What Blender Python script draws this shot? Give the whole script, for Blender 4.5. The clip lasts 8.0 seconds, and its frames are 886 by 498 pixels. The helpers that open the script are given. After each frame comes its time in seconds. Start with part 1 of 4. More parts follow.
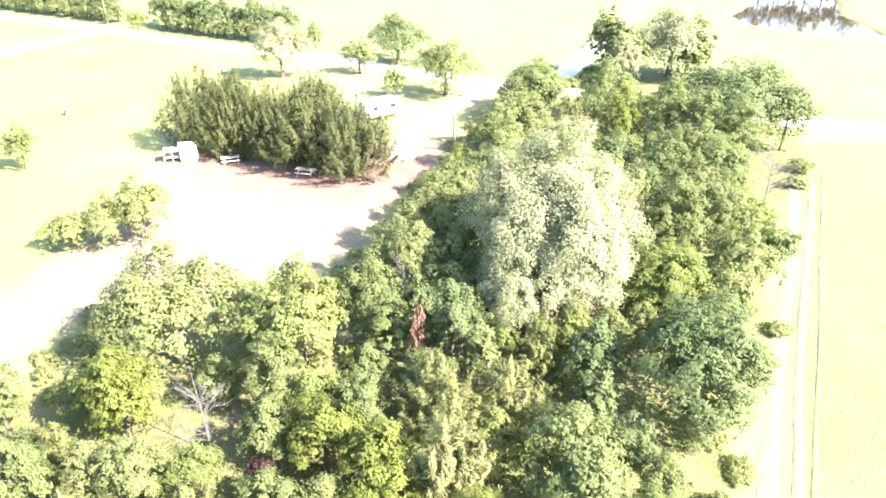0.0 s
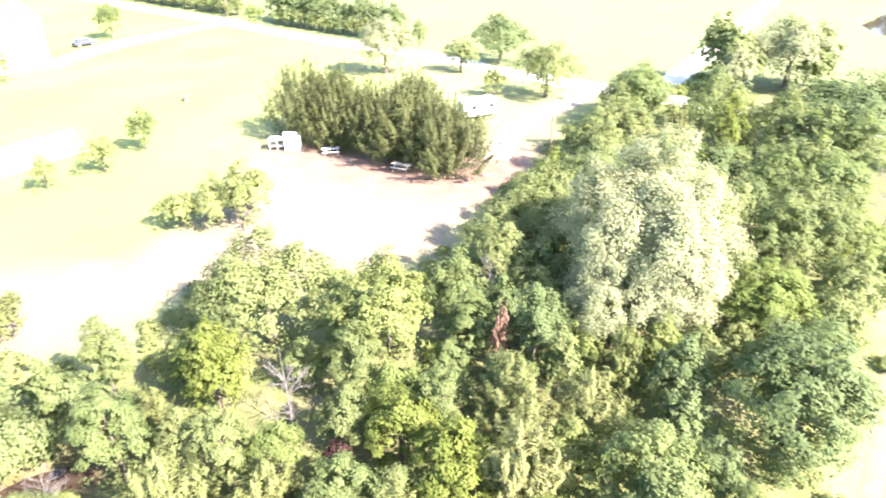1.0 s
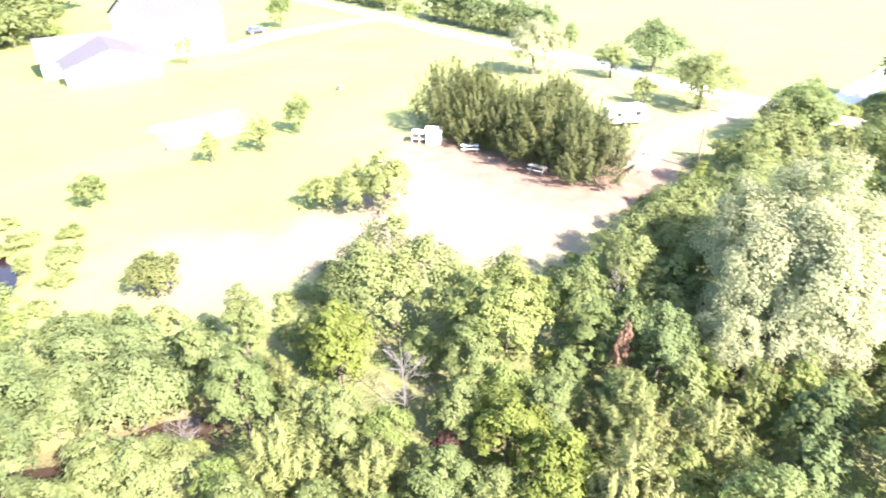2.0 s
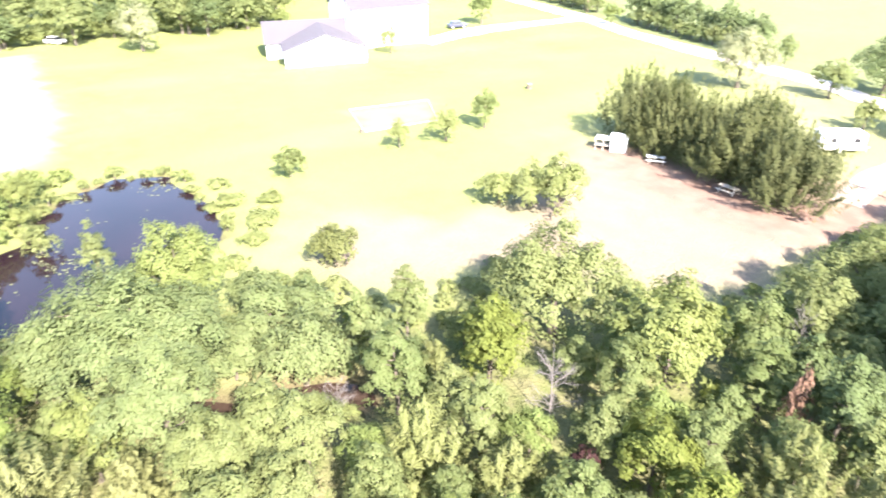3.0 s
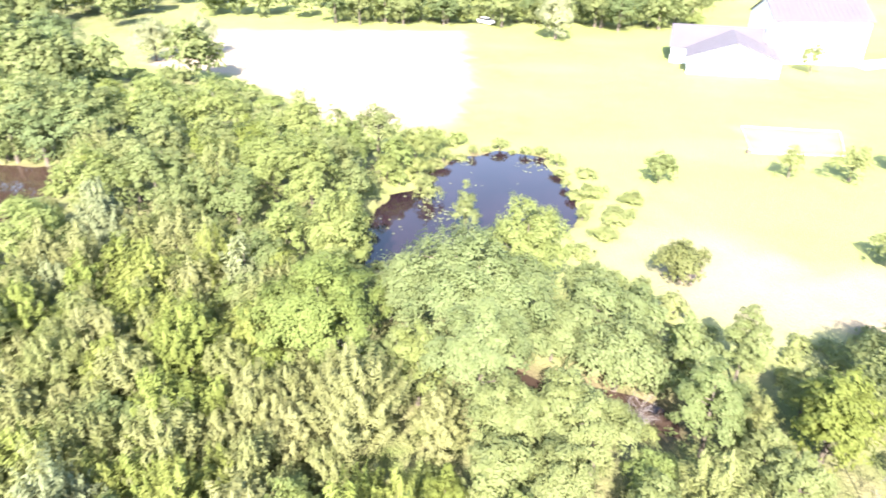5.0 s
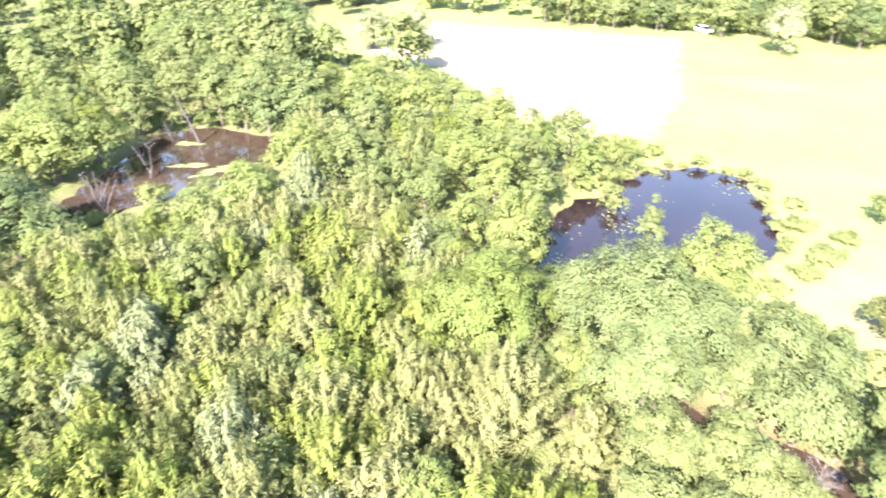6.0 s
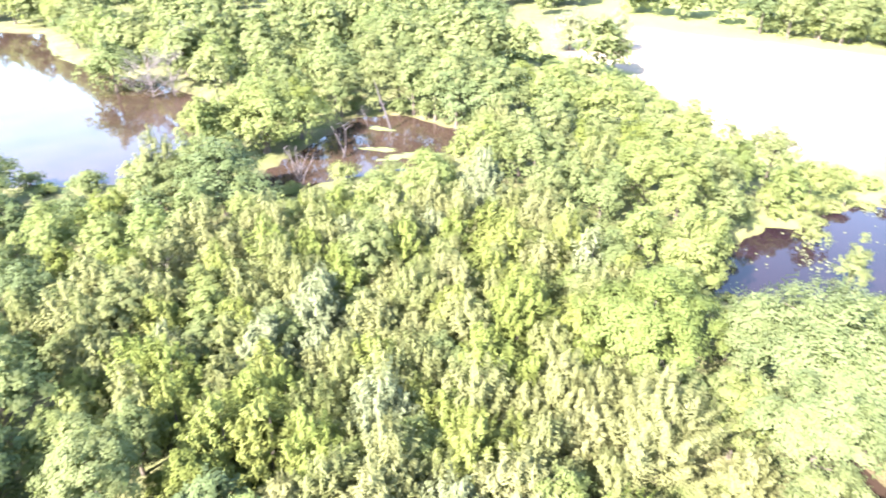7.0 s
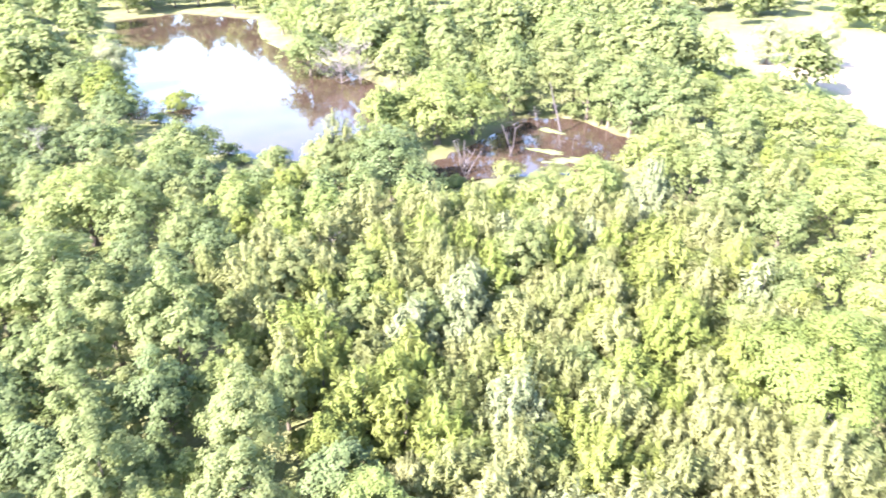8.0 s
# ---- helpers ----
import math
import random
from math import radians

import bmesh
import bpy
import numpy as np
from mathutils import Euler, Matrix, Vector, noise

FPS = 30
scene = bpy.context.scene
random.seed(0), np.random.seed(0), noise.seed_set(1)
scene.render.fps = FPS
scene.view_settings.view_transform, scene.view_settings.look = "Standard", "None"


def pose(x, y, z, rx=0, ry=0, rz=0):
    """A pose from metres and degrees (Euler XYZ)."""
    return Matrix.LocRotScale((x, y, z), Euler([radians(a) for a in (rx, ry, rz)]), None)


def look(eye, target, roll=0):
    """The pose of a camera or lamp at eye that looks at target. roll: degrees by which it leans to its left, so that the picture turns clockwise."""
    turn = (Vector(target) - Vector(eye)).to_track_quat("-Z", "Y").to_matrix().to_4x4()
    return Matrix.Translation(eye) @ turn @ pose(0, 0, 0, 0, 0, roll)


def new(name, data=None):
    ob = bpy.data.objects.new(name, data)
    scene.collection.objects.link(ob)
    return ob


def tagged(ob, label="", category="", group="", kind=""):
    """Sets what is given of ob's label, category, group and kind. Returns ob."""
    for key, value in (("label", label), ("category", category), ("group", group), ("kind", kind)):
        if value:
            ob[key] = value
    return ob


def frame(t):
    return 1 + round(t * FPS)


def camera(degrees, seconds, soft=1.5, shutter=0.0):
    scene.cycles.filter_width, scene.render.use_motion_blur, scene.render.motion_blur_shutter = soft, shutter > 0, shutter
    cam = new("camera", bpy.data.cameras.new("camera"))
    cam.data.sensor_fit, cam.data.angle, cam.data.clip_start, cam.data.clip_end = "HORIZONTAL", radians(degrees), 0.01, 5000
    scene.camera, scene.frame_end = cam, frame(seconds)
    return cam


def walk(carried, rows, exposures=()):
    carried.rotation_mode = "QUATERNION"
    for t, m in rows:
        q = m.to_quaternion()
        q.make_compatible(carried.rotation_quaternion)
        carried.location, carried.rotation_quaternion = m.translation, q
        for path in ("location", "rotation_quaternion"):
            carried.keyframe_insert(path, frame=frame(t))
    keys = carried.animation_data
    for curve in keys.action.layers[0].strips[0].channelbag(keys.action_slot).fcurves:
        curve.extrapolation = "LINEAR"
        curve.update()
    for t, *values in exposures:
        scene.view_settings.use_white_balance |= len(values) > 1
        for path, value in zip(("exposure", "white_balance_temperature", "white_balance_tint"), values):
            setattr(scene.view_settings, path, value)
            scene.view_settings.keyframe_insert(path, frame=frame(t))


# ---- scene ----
cam = camera(67.5, 8.0, soft=1.75, shutter=0.35)
EYE = 30.0
TURNS = ((0.0, 0.0, 0.05, 0.0), (0.5, 2.15, 0.05, -0.1), (1.0, 8.7, 0.05, -0.09), (1.2, 11.2, 0.04, -0.05), (2.3, 25.6, 0.07, -0.04), (2.5, 28.8, 0.05, -0.02),
         (3.0, 37.65, 0.03, 0.01), (3.5, 45.65, 0.02, 0.01), (4.0, 54.6, 0.01, 0.0), (4.2, 57.95, 0.0, 0.0), (5.3, 75.85, -0.05, -0.03), (5.5, 79.25, -0.06, -0.02),
         (6.0, 88.15, -0.04, -0.01), (6.5, 95.87, -0.04, 0.01), (7.0, 104.55, -0.03, -0.06), (7.5, 112.15, -0.02, -0.06), (8.0, 119.7, 0.0, -0.04))
walk(cam, [(t, pose(0, 0, EYE, 90 - 29.0 + tilt, 0, turn) @ pose(0, 0, 0, 0, 0, roll)) for t, turn, tilt, roll in TURNS], exposures=[(0.0, 3.9, 7250, 14), (2.5, 3.73, 7150, 13), (3.5, 3.61, 7200, 13), (5.5, 3.76, 7100, 13), (6.5, 3.98, 7000, 14), (8.0, 4.26, 6700, 19)])

# ---- light ----
SUN_FROM = Vector((0.87, -0.45, 0.8)).normalized()
world = bpy.data.worlds.new("world")
scene.world = world
world.use_nodes = True
wn = world.node_tree.nodes
sky = wn.new("ShaderNodeTexSky")
sky.sky_type, sky.sun_disc = "NISHITA", False
sky.sun_elevation = math.asin(SUN_FROM.z)
sky.sun_rotation = math.atan2(SUN_FROM.x, SUN_FROM.y)
sky.air_density, sky.dust_density, sky.ozone_density = 1.0, 1.1, 3.0
wn["Background"].inputs["Strength"].default_value = 0.1
world.node_tree.links.new(sky.outputs["Color"], wn["Background"].inputs["Color"])
sun = new("sun", bpy.data.lights.new("sun", "SUN"))
sun.data.energy, sun.data.angle, sun.data.color = 3.7, radians(0.6), (1.0, 0.965, 0.93)
sun.matrix_world = look(SUN_FROM * 300, (0, 0, 0))


# ---- materials ----
def material(name, rough=0.8, metal=0.0):
    m = bpy.data.materials.new(name)
    m.use_nodes = True
    b = m.node_tree.nodes["Principled BSDF"]
    b.inputs["Roughness"].default_value, b.inputs["Metallic"].default_value = rough, metal
    return m, m.node_tree.nodes, m.node_tree.links, b


def mix(nodes, links, fac, a, b):
    """A colour mix; a and b are colours or sockets, fac a number or a socket."""
    n = nodes.new("ShaderNodeMix")
    n.data_type = "RGBA"
    for socket, value in ((n.inputs["Factor"], fac), (n.inputs["A"], a), (n.inputs["B"], b)):
        if isinstance(value, bpy.types.NodeSocket):
            links.new(value, socket)
        elif isinstance(value, tuple):
            socket.default_value = (*value, 1)
        else:
            socket.default_value = value
    return n.outputs["Result"]


def grain(nodes, links, scale, lo=0.35, hi=0.65, detail=4.0, coords="Object"):
    tc = nodes.new("ShaderNodeTexCoord")
    n = nodes.new("ShaderNodeTexNoise")
    n.inputs["Scale"].default_value, n.inputs["Detail"].default_value = scale, detail
    links.new(tc.outputs[coords], n.inputs["Vector"])
    r = nodes.new("ShaderNodeMapRange")
    r.inputs["From Min"].default_value, r.inputs["From Max"].default_value = lo, hi
    links.new(n.outputs["Fac"], r.inputs["Value"])
    return r.outputs["Result"]


def bump(nodes, links, b, height, strength, distance):
    n = nodes.new("ShaderNodeBump")
    n.inputs["Strength"].default_value, n.inputs["Distance"].default_value = strength, distance
    links.new(height, n.inputs["Height"])
    links.new(n.outputs["Normal"], b.inputs["Normal"])


def plain(name, a, b_col, scale, rough=0.8, metal=0.0, relief=0.3, distance=0.02):
    """Two tones mixed at two scales, with a fine relief."""
    m, n, l, b = material(name, rough, metal)
    big, fine = grain(n, l, scale), grain(n, l, scale * 9)
    c = mix(n, l, big, a, b_col)
    dark = tuple(v * 0.72 for v in a)
    half = n.new("ShaderNodeMath")
    half.operation = "MULTIPLY"
    half.inputs[1].default_value = 0.45
    l.new(fine, half.inputs[0])
    l.new(mix(n, l, half.outputs[0], c, dark), b.inputs["Base Color"])
    bump(n, l, b, fine, relief, distance)
    return m


def leaf_material(name, a, b_col, c_col, through_light=0.56):
    """Leaves: the tone changes from tree to tree and from leaf to leaf; some light comes through."""
    m, n, l, b = material(name, 0.65)
    b.inputs["Specular IOR Level"].default_value = 0.08
    info, geo = n.new("ShaderNodeObjectInfo"), n.new("ShaderNodeNewGeometry")
    tone = mix(n, l, info.outputs["Random"], a, b_col)
    spread = n.new("ShaderNodeMath")
    spread.operation = "POWER"
    spread.inputs[1].default_value = 2.0
    l.new(geo.outputs["Random Per Island"], spread.inputs[0])
    some = n.new("ShaderNodeMath")
    some.operation = "MULTIPLY"
    some.inputs[1].default_value = 0.28
    l.new(spread.outputs[0], some.inputs[0])
    tone = mix(n, l, some.outputs[0], tone, c_col)
    l.new(tone, b.inputs["Base Color"])
    t = n.new("ShaderNodeBsdfTranslucent")
    l.new(mix(n, l, 0.0 if "plum" in name or "rust" in name else 0.5, tone, (0.16, 0.215, 0.055)), t.inputs["Color"])
    s = n.new("ShaderNodeMixShader")
    s.inputs["Fac"].default_value = through_light
    l.new(b.outputs[0], s.inputs[1])
    l.new(t.outputs[0], s.inputs[2])
    l.new(s.outputs[0], n["Material Output"].inputs["Surface"])
    return m


LEAF = {
    "elm": leaf_material("elm_leaves", (0.100, 0.131, 0.052), (0.144, 0.164, 0.069), (0.216, 0.220, 0.120)),
    "bright": leaf_material("bright_leaves", (0.125, 0.161, 0.054), (0.155, 0.177, 0.064), (0.201, 0.215, 0.105)),
    "vine": leaf_material("vine_leaves", (0.112, 0.144, 0.062), (0.127, 0.157, 0.069), (0.187, 0.194, 0.114)),
    "oak": leaf_material("oak_leaves", (0.055, 0.075, 0.030), (0.068, 0.091, 0.037), (0.110, 0.129, 0.080), 0.32),
    "poplar": leaf_material("poplar_leaves", (0.220, 0.235, 0.134), (0.238, 0.248, 0.149), (0.279, 0.288, 0.189)),
    "silver": leaf_material("silver_leaves", (0.125, 0.150, 0.066), (0.133, 0.157, 0.066), (0.187, 0.199, 0.109)),
    "locust": leaf_material("locust_leaves", (0.124, 0.159, 0.049), (0.138, 0.168, 0.055), (0.176, 0.196, 0.080)),
    "yellow": leaf_material("yellow_green_leaves", (0.112, 0.136, 0.034), (0.120, 0.143, 0.038), (0.160, 0.169, 0.067)),
    "cedar": leaf_material("cedar_needles", (0.109, 0.126, 0.046), (0.144, 0.148, 0.066), (0.186, 0.178, 0.103), 0.46),
    "dark_cedar": leaf_material("dark_cedar_needles", (0.050, 0.057, 0.024), (0.056, 0.063, 0.025), (0.095, 0.093, 0.049), 0.3),
    "bluefir": leaf_material("silvery_needles", (0.095, 0.111, 0.059), (0.105, 0.120, 0.060), (0.144, 0.151, 0.092), 0.3),
    "rust": leaf_material("rusty_needles", (0.130, 0.075, 0.054), (0.140, 0.085, 0.062), (0.180, 0.130, 0.096), 0.2),
    "gold_cedar": leaf_material("golden_cedar_needles", (0.109, 0.138, 0.035), (0.127, 0.145, 0.041), (0.163, 0.172, 0.072), 0.46),
    "juniper": leaf_material("juniper_needles", (0.063, 0.071, 0.027), (0.068, 0.077, 0.028), (0.109, 0.108, 0.056), 0.25),
    "shrub": leaf_material("shrub_leaves", (0.137, 0.158, 0.060), (0.145, 0.165, 0.067), (0.183, 0.197, 0.105), 0.5),
    "plum": leaf_material("plum_leaves", (0.022, 0.010, 0.010), (0.022, 0.010, 0.010), (0.040, 0.021, 0.019), 0.08),
}
BARK = plain("bark", (0.06, 0.048, 0.037), (0.09, 0.075, 0.06), 3.0, 0.9, 0.0, 0.6)
SNAG = plain("grey_snag_wood", (0.045, 0.038, 0.041), (0.062, 0.054, 0.057), 3.0, 0.9, 0.0, 0.5)
DEAD = plain("dead_wood", (0.09, 0.079, 0.077), (0.125, 0.112, 0.107), 3.0, 0.9, 0.0, 0.5)
GRAVEL = plain("gravel", (0.4, 0.345, 0.315), (0.46, 0.41, 0.375), 0.5, 0.95, 0.0, 0.5)
DUST = plain("dusty_drive", (0.165, 0.125, 0.11), (0.2, 0.155, 0.135), 0.5, 0.95, 0.0, 0.5)
WHITE = plain("white_paint", (0.72, 0.72, 0.74), (0.66, 0.66, 0.68), 0.7, 0.5, 0.0, 0.05)
ROOF = plain("roof_sheet", (0.042, 0.038, 0.049), (0.047, 0.042, 0.054), 0.4, 0.8, 0.0, 0.1)
DARK = plain("dark_glass", (0.02, 0.022, 0.025), (0.03, 0.03, 0.035), 2.0, 0.2, 0.0, 0.02)
RUBBER = plain("rubber", (0.02, 0.02, 0.02), (0.03, 0.03, 0.03), 5.0, 0.8)
WOOD = plain("grey_wood", (0.36, 0.31, 0.26), (0.45, 0.4, 0.35), 2.0, 0.85, 0.0, 0.3)
POLE = plain("pole_wood", (0.12, 0.085, 0.06), (0.16, 0.12, 0.09), 2.0, 0.85, 0.0, 0.3)
STEEL = plain("galvanised_steel", (0.5, 0.5, 0.5), (0.6, 0.6, 0.6), 2.0, 0.45, 0.8, 0.1)
BLUE = plain("dark_blue_paint", (0.03, 0.035, 0.06), (0.04, 0.045, 0.07), 1.0, 0.3, 0.2, 0.02)


def ground_material():
    m, n, l, b = material("grass_and_soil", 0.95)
    b.inputs["Specular IOR Level"].default_value = 0.1
    att = {}
    for key in ("dry", "bare", "litter", "mud", "lush", "pink"):
        a = n.new("ShaderNodeAttribute")
        a.attribute_name = key
        att[key] = a.outputs["Fac"]
    big, mid, fine = grain(n, l, 0.045, 0.38, 0.62), grain(n, l, 0.4, 0.35, 0.65), grain(n, l, 5.0, 0.3, 0.7, 6.0)
    green = mix(n, l, big, (0.102, 0.13, 0.037), (0.136, 0.153, 0.054))
    green = mix(n, l, mid, green, (0.126, 0.147, 0.047))
    tc, mp, ns = n.new("ShaderNodeTexCoord"), n.new("ShaderNodeMapping"), n.new("ShaderNodeTexNoise")
    mp.inputs["Rotation"].default_value, mp.inputs["Scale"].default_value = (0, 0, radians(-62)), (0.06, 1.3, 1.0)
    ns.inputs["Scale"].default_value, ns.inputs["Detail"].default_value = 1.0, 5.0
    l.new(tc.outputs["Object"], mp.inputs["Vector"])
    l.new(mp.outputs["Vector"], ns.inputs["Vector"])
    meadow = mix(n, l, ns.outputs["Fac"], (0.068, 0.09, 0.038), (0.112, 0.128, 0.066))
    meadow = mix(n, l, mid, meadow, (0.083, 0.1, 0.047))
    green = mix(n, l, att["lush"], green, meadow)
    dry = mix(n, l, mid, (0.215, 0.172, 0.14), (0.195, 0.168, 0.12))
    dry = mix(n, l, att["pink"], dry, mix(n, l, mid, (0.142, 0.105, 0.098), (0.134, 0.104, 0.088)))
    c = mix(n, l, att["dry"], green, dry)
    c = mix(n, l, att["bare"], c, mix(n, l, mid, (0.118, 0.072, 0.06), (0.15, 0.102, 0.086)))
    c = mix(n, l, att["litter"], c, mix(n, l, mid, (0.07, 0.085, 0.03), (0.11, 0.105, 0.055)))
    c = mix(n, l, att["mud"], c, (0.06, 0.043, 0.03))
    speck = n.new("ShaderNodeMath")
    speck.operation = "MULTIPLY"
    speck.inputs[1].default_value = 0.4
    l.new(fine, speck.inputs[0])
    l.new(mix(n, l, speck.outputs[0], c, mix(n, l, 0.45, c, (0.03, 0.035, 0.01))), b.inputs["Base Color"])
    bump(n, l, b, fine, 0.7, 0.08)
    return m


def water_material(name, tint, gloss=0.5):
    m, n, l, b = material(name, 0.03)
    b.inputs["Specular IOR Level"].default_value = gloss
    b.inputs["Base Color"].default_value = (*tint, 1)
    b.inputs["IOR"].default_value = 1.333
    l.new(mix(n, l, grain(n, l, 0.15), tint, tuple(v * 1.5 for v in tint)), b.inputs["Base Color"])
    bump(n, l, b, grain(n, l, 1.2), 0.03, 0.05)
    return m


GROUND = ground_material()
WATER = water_material("pond_water", (0.0075, 0.0043, 0.006), 0.4)
BROWN_WATER = water_material("brown_water", (0.02, 0.0135, 0.0105))

# ---- the plan ----
POND = ((-52, 10), (-58.7, 12.6), (-64.3, 16.6), (-66, 20.4), (-69.6, 23.4), (-72.9, 27), (-73.4, 32.5), (-70.2, 36.9), (-63.2, 35.8), (-54, 33), (-51, 28), (-50, 21), (-50, 15))
SWAMP = ((-57.5, -37), (-65.9, -38), (-76.7, -36.8), (-87.5, -35.8), (-90.5, -29.7), (-87, -22), (-86.5, -17.6), (-81.4, -18.5), (-73.3, -22.8), (-70.3, -26.5), (-67.3, -31.2), (-62, -34.6))
LAKE = ((-109.6, -156), (-125, -150), (-128.5, -128), (-108.5, -106), (-101, -90), (-96.5, -75), (-90, -62), (-74, -52), (-60, -54), (-56, -67), (-62, -78), (-60, -87), (-79, -113))
FAR_POND = ((75, 179), (80, 186), (88, 197), (106, 232), (127, 232), (103, 181), (98, 148), (90, 154), (82, 157), (76, 168))
CREEK = ((-35, 16.2), (-32.4, 18.9), (-30.5, 20.9), (-29.2, 23.8), (-27.4, 25.2), (-24.6, 24.8), (-23.5, 23.3), (-26, 22.4), (-28.5, 20.6), (-30.5, 18.8), (-33, 15.6))
POOL = ((-55.3, -10.8), (-57.2, -9.8), (-56.3, -7.8), (-54.6, -8.8))
WOODS = ((13, 20), (18.5, 31), (24, 41), (29, 51), (35, 61), (42, 72), (48, 86), (42, 98), (46, 118), (32, 124), (14, 106), (6, 97), (1, 79), (-5, 62), (-9, 51),
         (-18, 47), (-28, 43), (-29, 37), (-26.5, 33.5), (-33.5, 32), (-39, 24.5), (-47, 26), (-52, 13), (-58, 11.5), (-65, 15), (-72, 21), (-80, 20), (-88, 14), (-105, 9), (-122, 1),
         (-127, -8), (-130, -22), (-150, -31), (-178, -14), (-300, 20), (-300, -300), (-50, -300), (2, -32), (-8, -18), (-12, -10), (-18, 0), (-14, 12), (0, 18))
CEDARS = ((-15, 8), (-24, 6), (-31, 2), (-44, 5), (-55, -1), (-58, -14), (-54, -26), (-44, -34), (-30, -37), (-25, -30), (-24, -20), (-18, -10))
FIELD = ((-168, -2), (-146, 55), (-100, 39), (-83, 29), (-89, 16), (-106, 11), (-124, 3), (-136, -12))
CLEARING = ((-8, 51), (-3, 66), (-2, 80), (-14, 74), (-32, 78), (-44, 70), (-46, 52), (-42, 34), (-34, 33), (-28, 44), (-19, 48))
GARDEN = ((-70.6, 68.4), (-64.4, 79.6), (-56.9, 72.5), (-62.1, 62.8))
ROADS = (((-190, 215), (-148.8, 197), (-113, 176.5), (-85, 163.8), (-59.4, 147.8), (-38.5, 138), (-20, 129.7), (-8.7, 122.3), (9.1, 111.5), (30, 102), (55, 91), (80, 79), (140, 48)), 5.5)


def inside(poly, x, y):
    """Which of the points (x, y) lie within a polygon."""
    res, px, py = np.zeros(np.shape(x), bool), *np.array(poly).T
    for i in range(len(px)):
        j = i - 1
        cross = (py[i] > y) != (py[j] > y)
        res ^= cross & (x < (px[j] - px[i]) * (y - py[i]) / (py[j] - py[i] + 1e-12) + px[i])
    return res


def away(line, x, y, closed=True):
    """The distance of the points (x, y) from a line of corners."""
    best = np.full(np.shape(x), 1e9)
    pts = np.array(line, float)
    for i in range(0 if closed else 1, len(pts)):
        a, b = pts[i - 1], pts[i]
        d = b - a
        t = np.clip(((x - a[0]) * d[0] + (y - a[1]) * d[1]) / (d @ d), 0, 1)
        best = np.minimum(best, np.hypot(x - a[0] - t * d[0], y - a[1] - t * d[1]))
    return best


def signed(poly, x, y):
    """Metres inside a polygon, minus outside."""
    return np.where(inside(poly, x, y), 1, -1) * away(poly, x, y)


def wobble(x, y, size, seed=0):
    """Smooth noise of about -1 to 1."""
    a = np.zeros(np.shape(x))
    rng = np.random.RandomState(seed)
    for k in range(7):
        ang, ph, f = rng.uniform(0, 6.28), rng.uniform(0, 6.28), rng.uniform(0.6, 2.2) / size * 6.28
        a = a + np.sin(f * (x * np.cos(ang) + y * np.sin(ang)) + ph)
    return a / 3.2


def smooth(v, lo, hi):
    t = np.clip((v - lo) / (hi - lo), 0, 1)
    return t * t * (3 - 2 * t)


WATERS = ((POND, -0.5), (SWAMP, -0.5), (LAKE, -0.5), (FAR_POND, -0.5), (CREEK, -1.0), (POOL, -0.5))


def height(x, y):
    x, y = np.asarray(x, float), np.asarray(y, float)
    z = 0.18 * wobble(x, y, 40, 3) + 0.05 * wobble(x, y, 7, 4)
    far = smooth(np.hypot(x, y), 200, 900)
    z = z * (1 - far)
    for poly, level in WATERS:
        s = signed(poly, x, y) + 0.5 * wobble(x, y, 6, 5)
        z = z + (level - 1.0 - z) * smooth(s, -2.2, 1.6)
    return z


def spread(lo, hi, step, far, grow=1.35):
    mid = list(np.arange(lo, hi + step, step))
    out, d = [], step
    while (out[-1] if out else hi) < far:
        d *= grow
        out.append((out[-1] if out else mid[-1]) + d)
    low, d = [], step
    while (low[-1] if low else lo) > -far:
        d *= grow
        low.append((low[-1] if low else lo) - d)
    return np.array(low[::-1] + mid + out)


def mesh_from(name, co, faces, mats, uneven=None):
    """A mesh from arrays: points (n, 3) and quads or triangles (m, k)."""
    me = bpy.data.meshes.new(name)
    co, faces = np.ascontiguousarray(co, np.float32), np.ascontiguousarray(faces, np.int32)
    k = faces.shape[1]
    me.vertices.add(len(co))
    me.vertices.foreach_set("co", co.ravel())
    me.loops.add(faces.size)
    me.loops.foreach_set("vertex_index", faces.ravel())
    me.polygons.add(len(faces))
    me.polygons.foreach_set("loop_start", np.arange(0, faces.size, k, dtype=np.int32))
    for m in mats:
        me.materials.append(m)
    me.update(calc_edges=True)
    return me


def part(name, bm, mat, parent=None, label=""):
    """Links a bmesh or a ready mesh as one object, under a thing if one is given."""
    if isinstance(bm, bpy.types.Mesh):
        me = bm
    else:
        me = bpy.data.meshes.new(name)
        bm.to_mesh(me)
        bm.free()
        me.materials.append(mat)
    ob = new(name, me)
    ob.parent = parent
    if label:
        tagged(ob, label)
    return ob


def block(bm, x0, x1, y0, y1, z0, z1, bevel=0.0):
    r = bmesh.ops.create_cube(bm, size=1.0, matrix=Matrix.Translation(((x0 + x1) / 2, (y0 + y1) / 2, (z0 + z1) / 2)) @ Matrix.Diagonal((x1 - x0, y1 - y0, z1 - z0, 1)))
    if bevel:
        edges = list({e for v in r["verts"] for e in v.link_edges})
        bmesh.ops.bevel(bm, geom=edges, offset=bevel, segments=2, affect="EDGES", profile=0.5)
    return bm


def box_part(name, size, mat, parent, bevel=0.0, label=""):
    return part(name, block(bmesh.new(), *size, bevel), mat, parent, label)


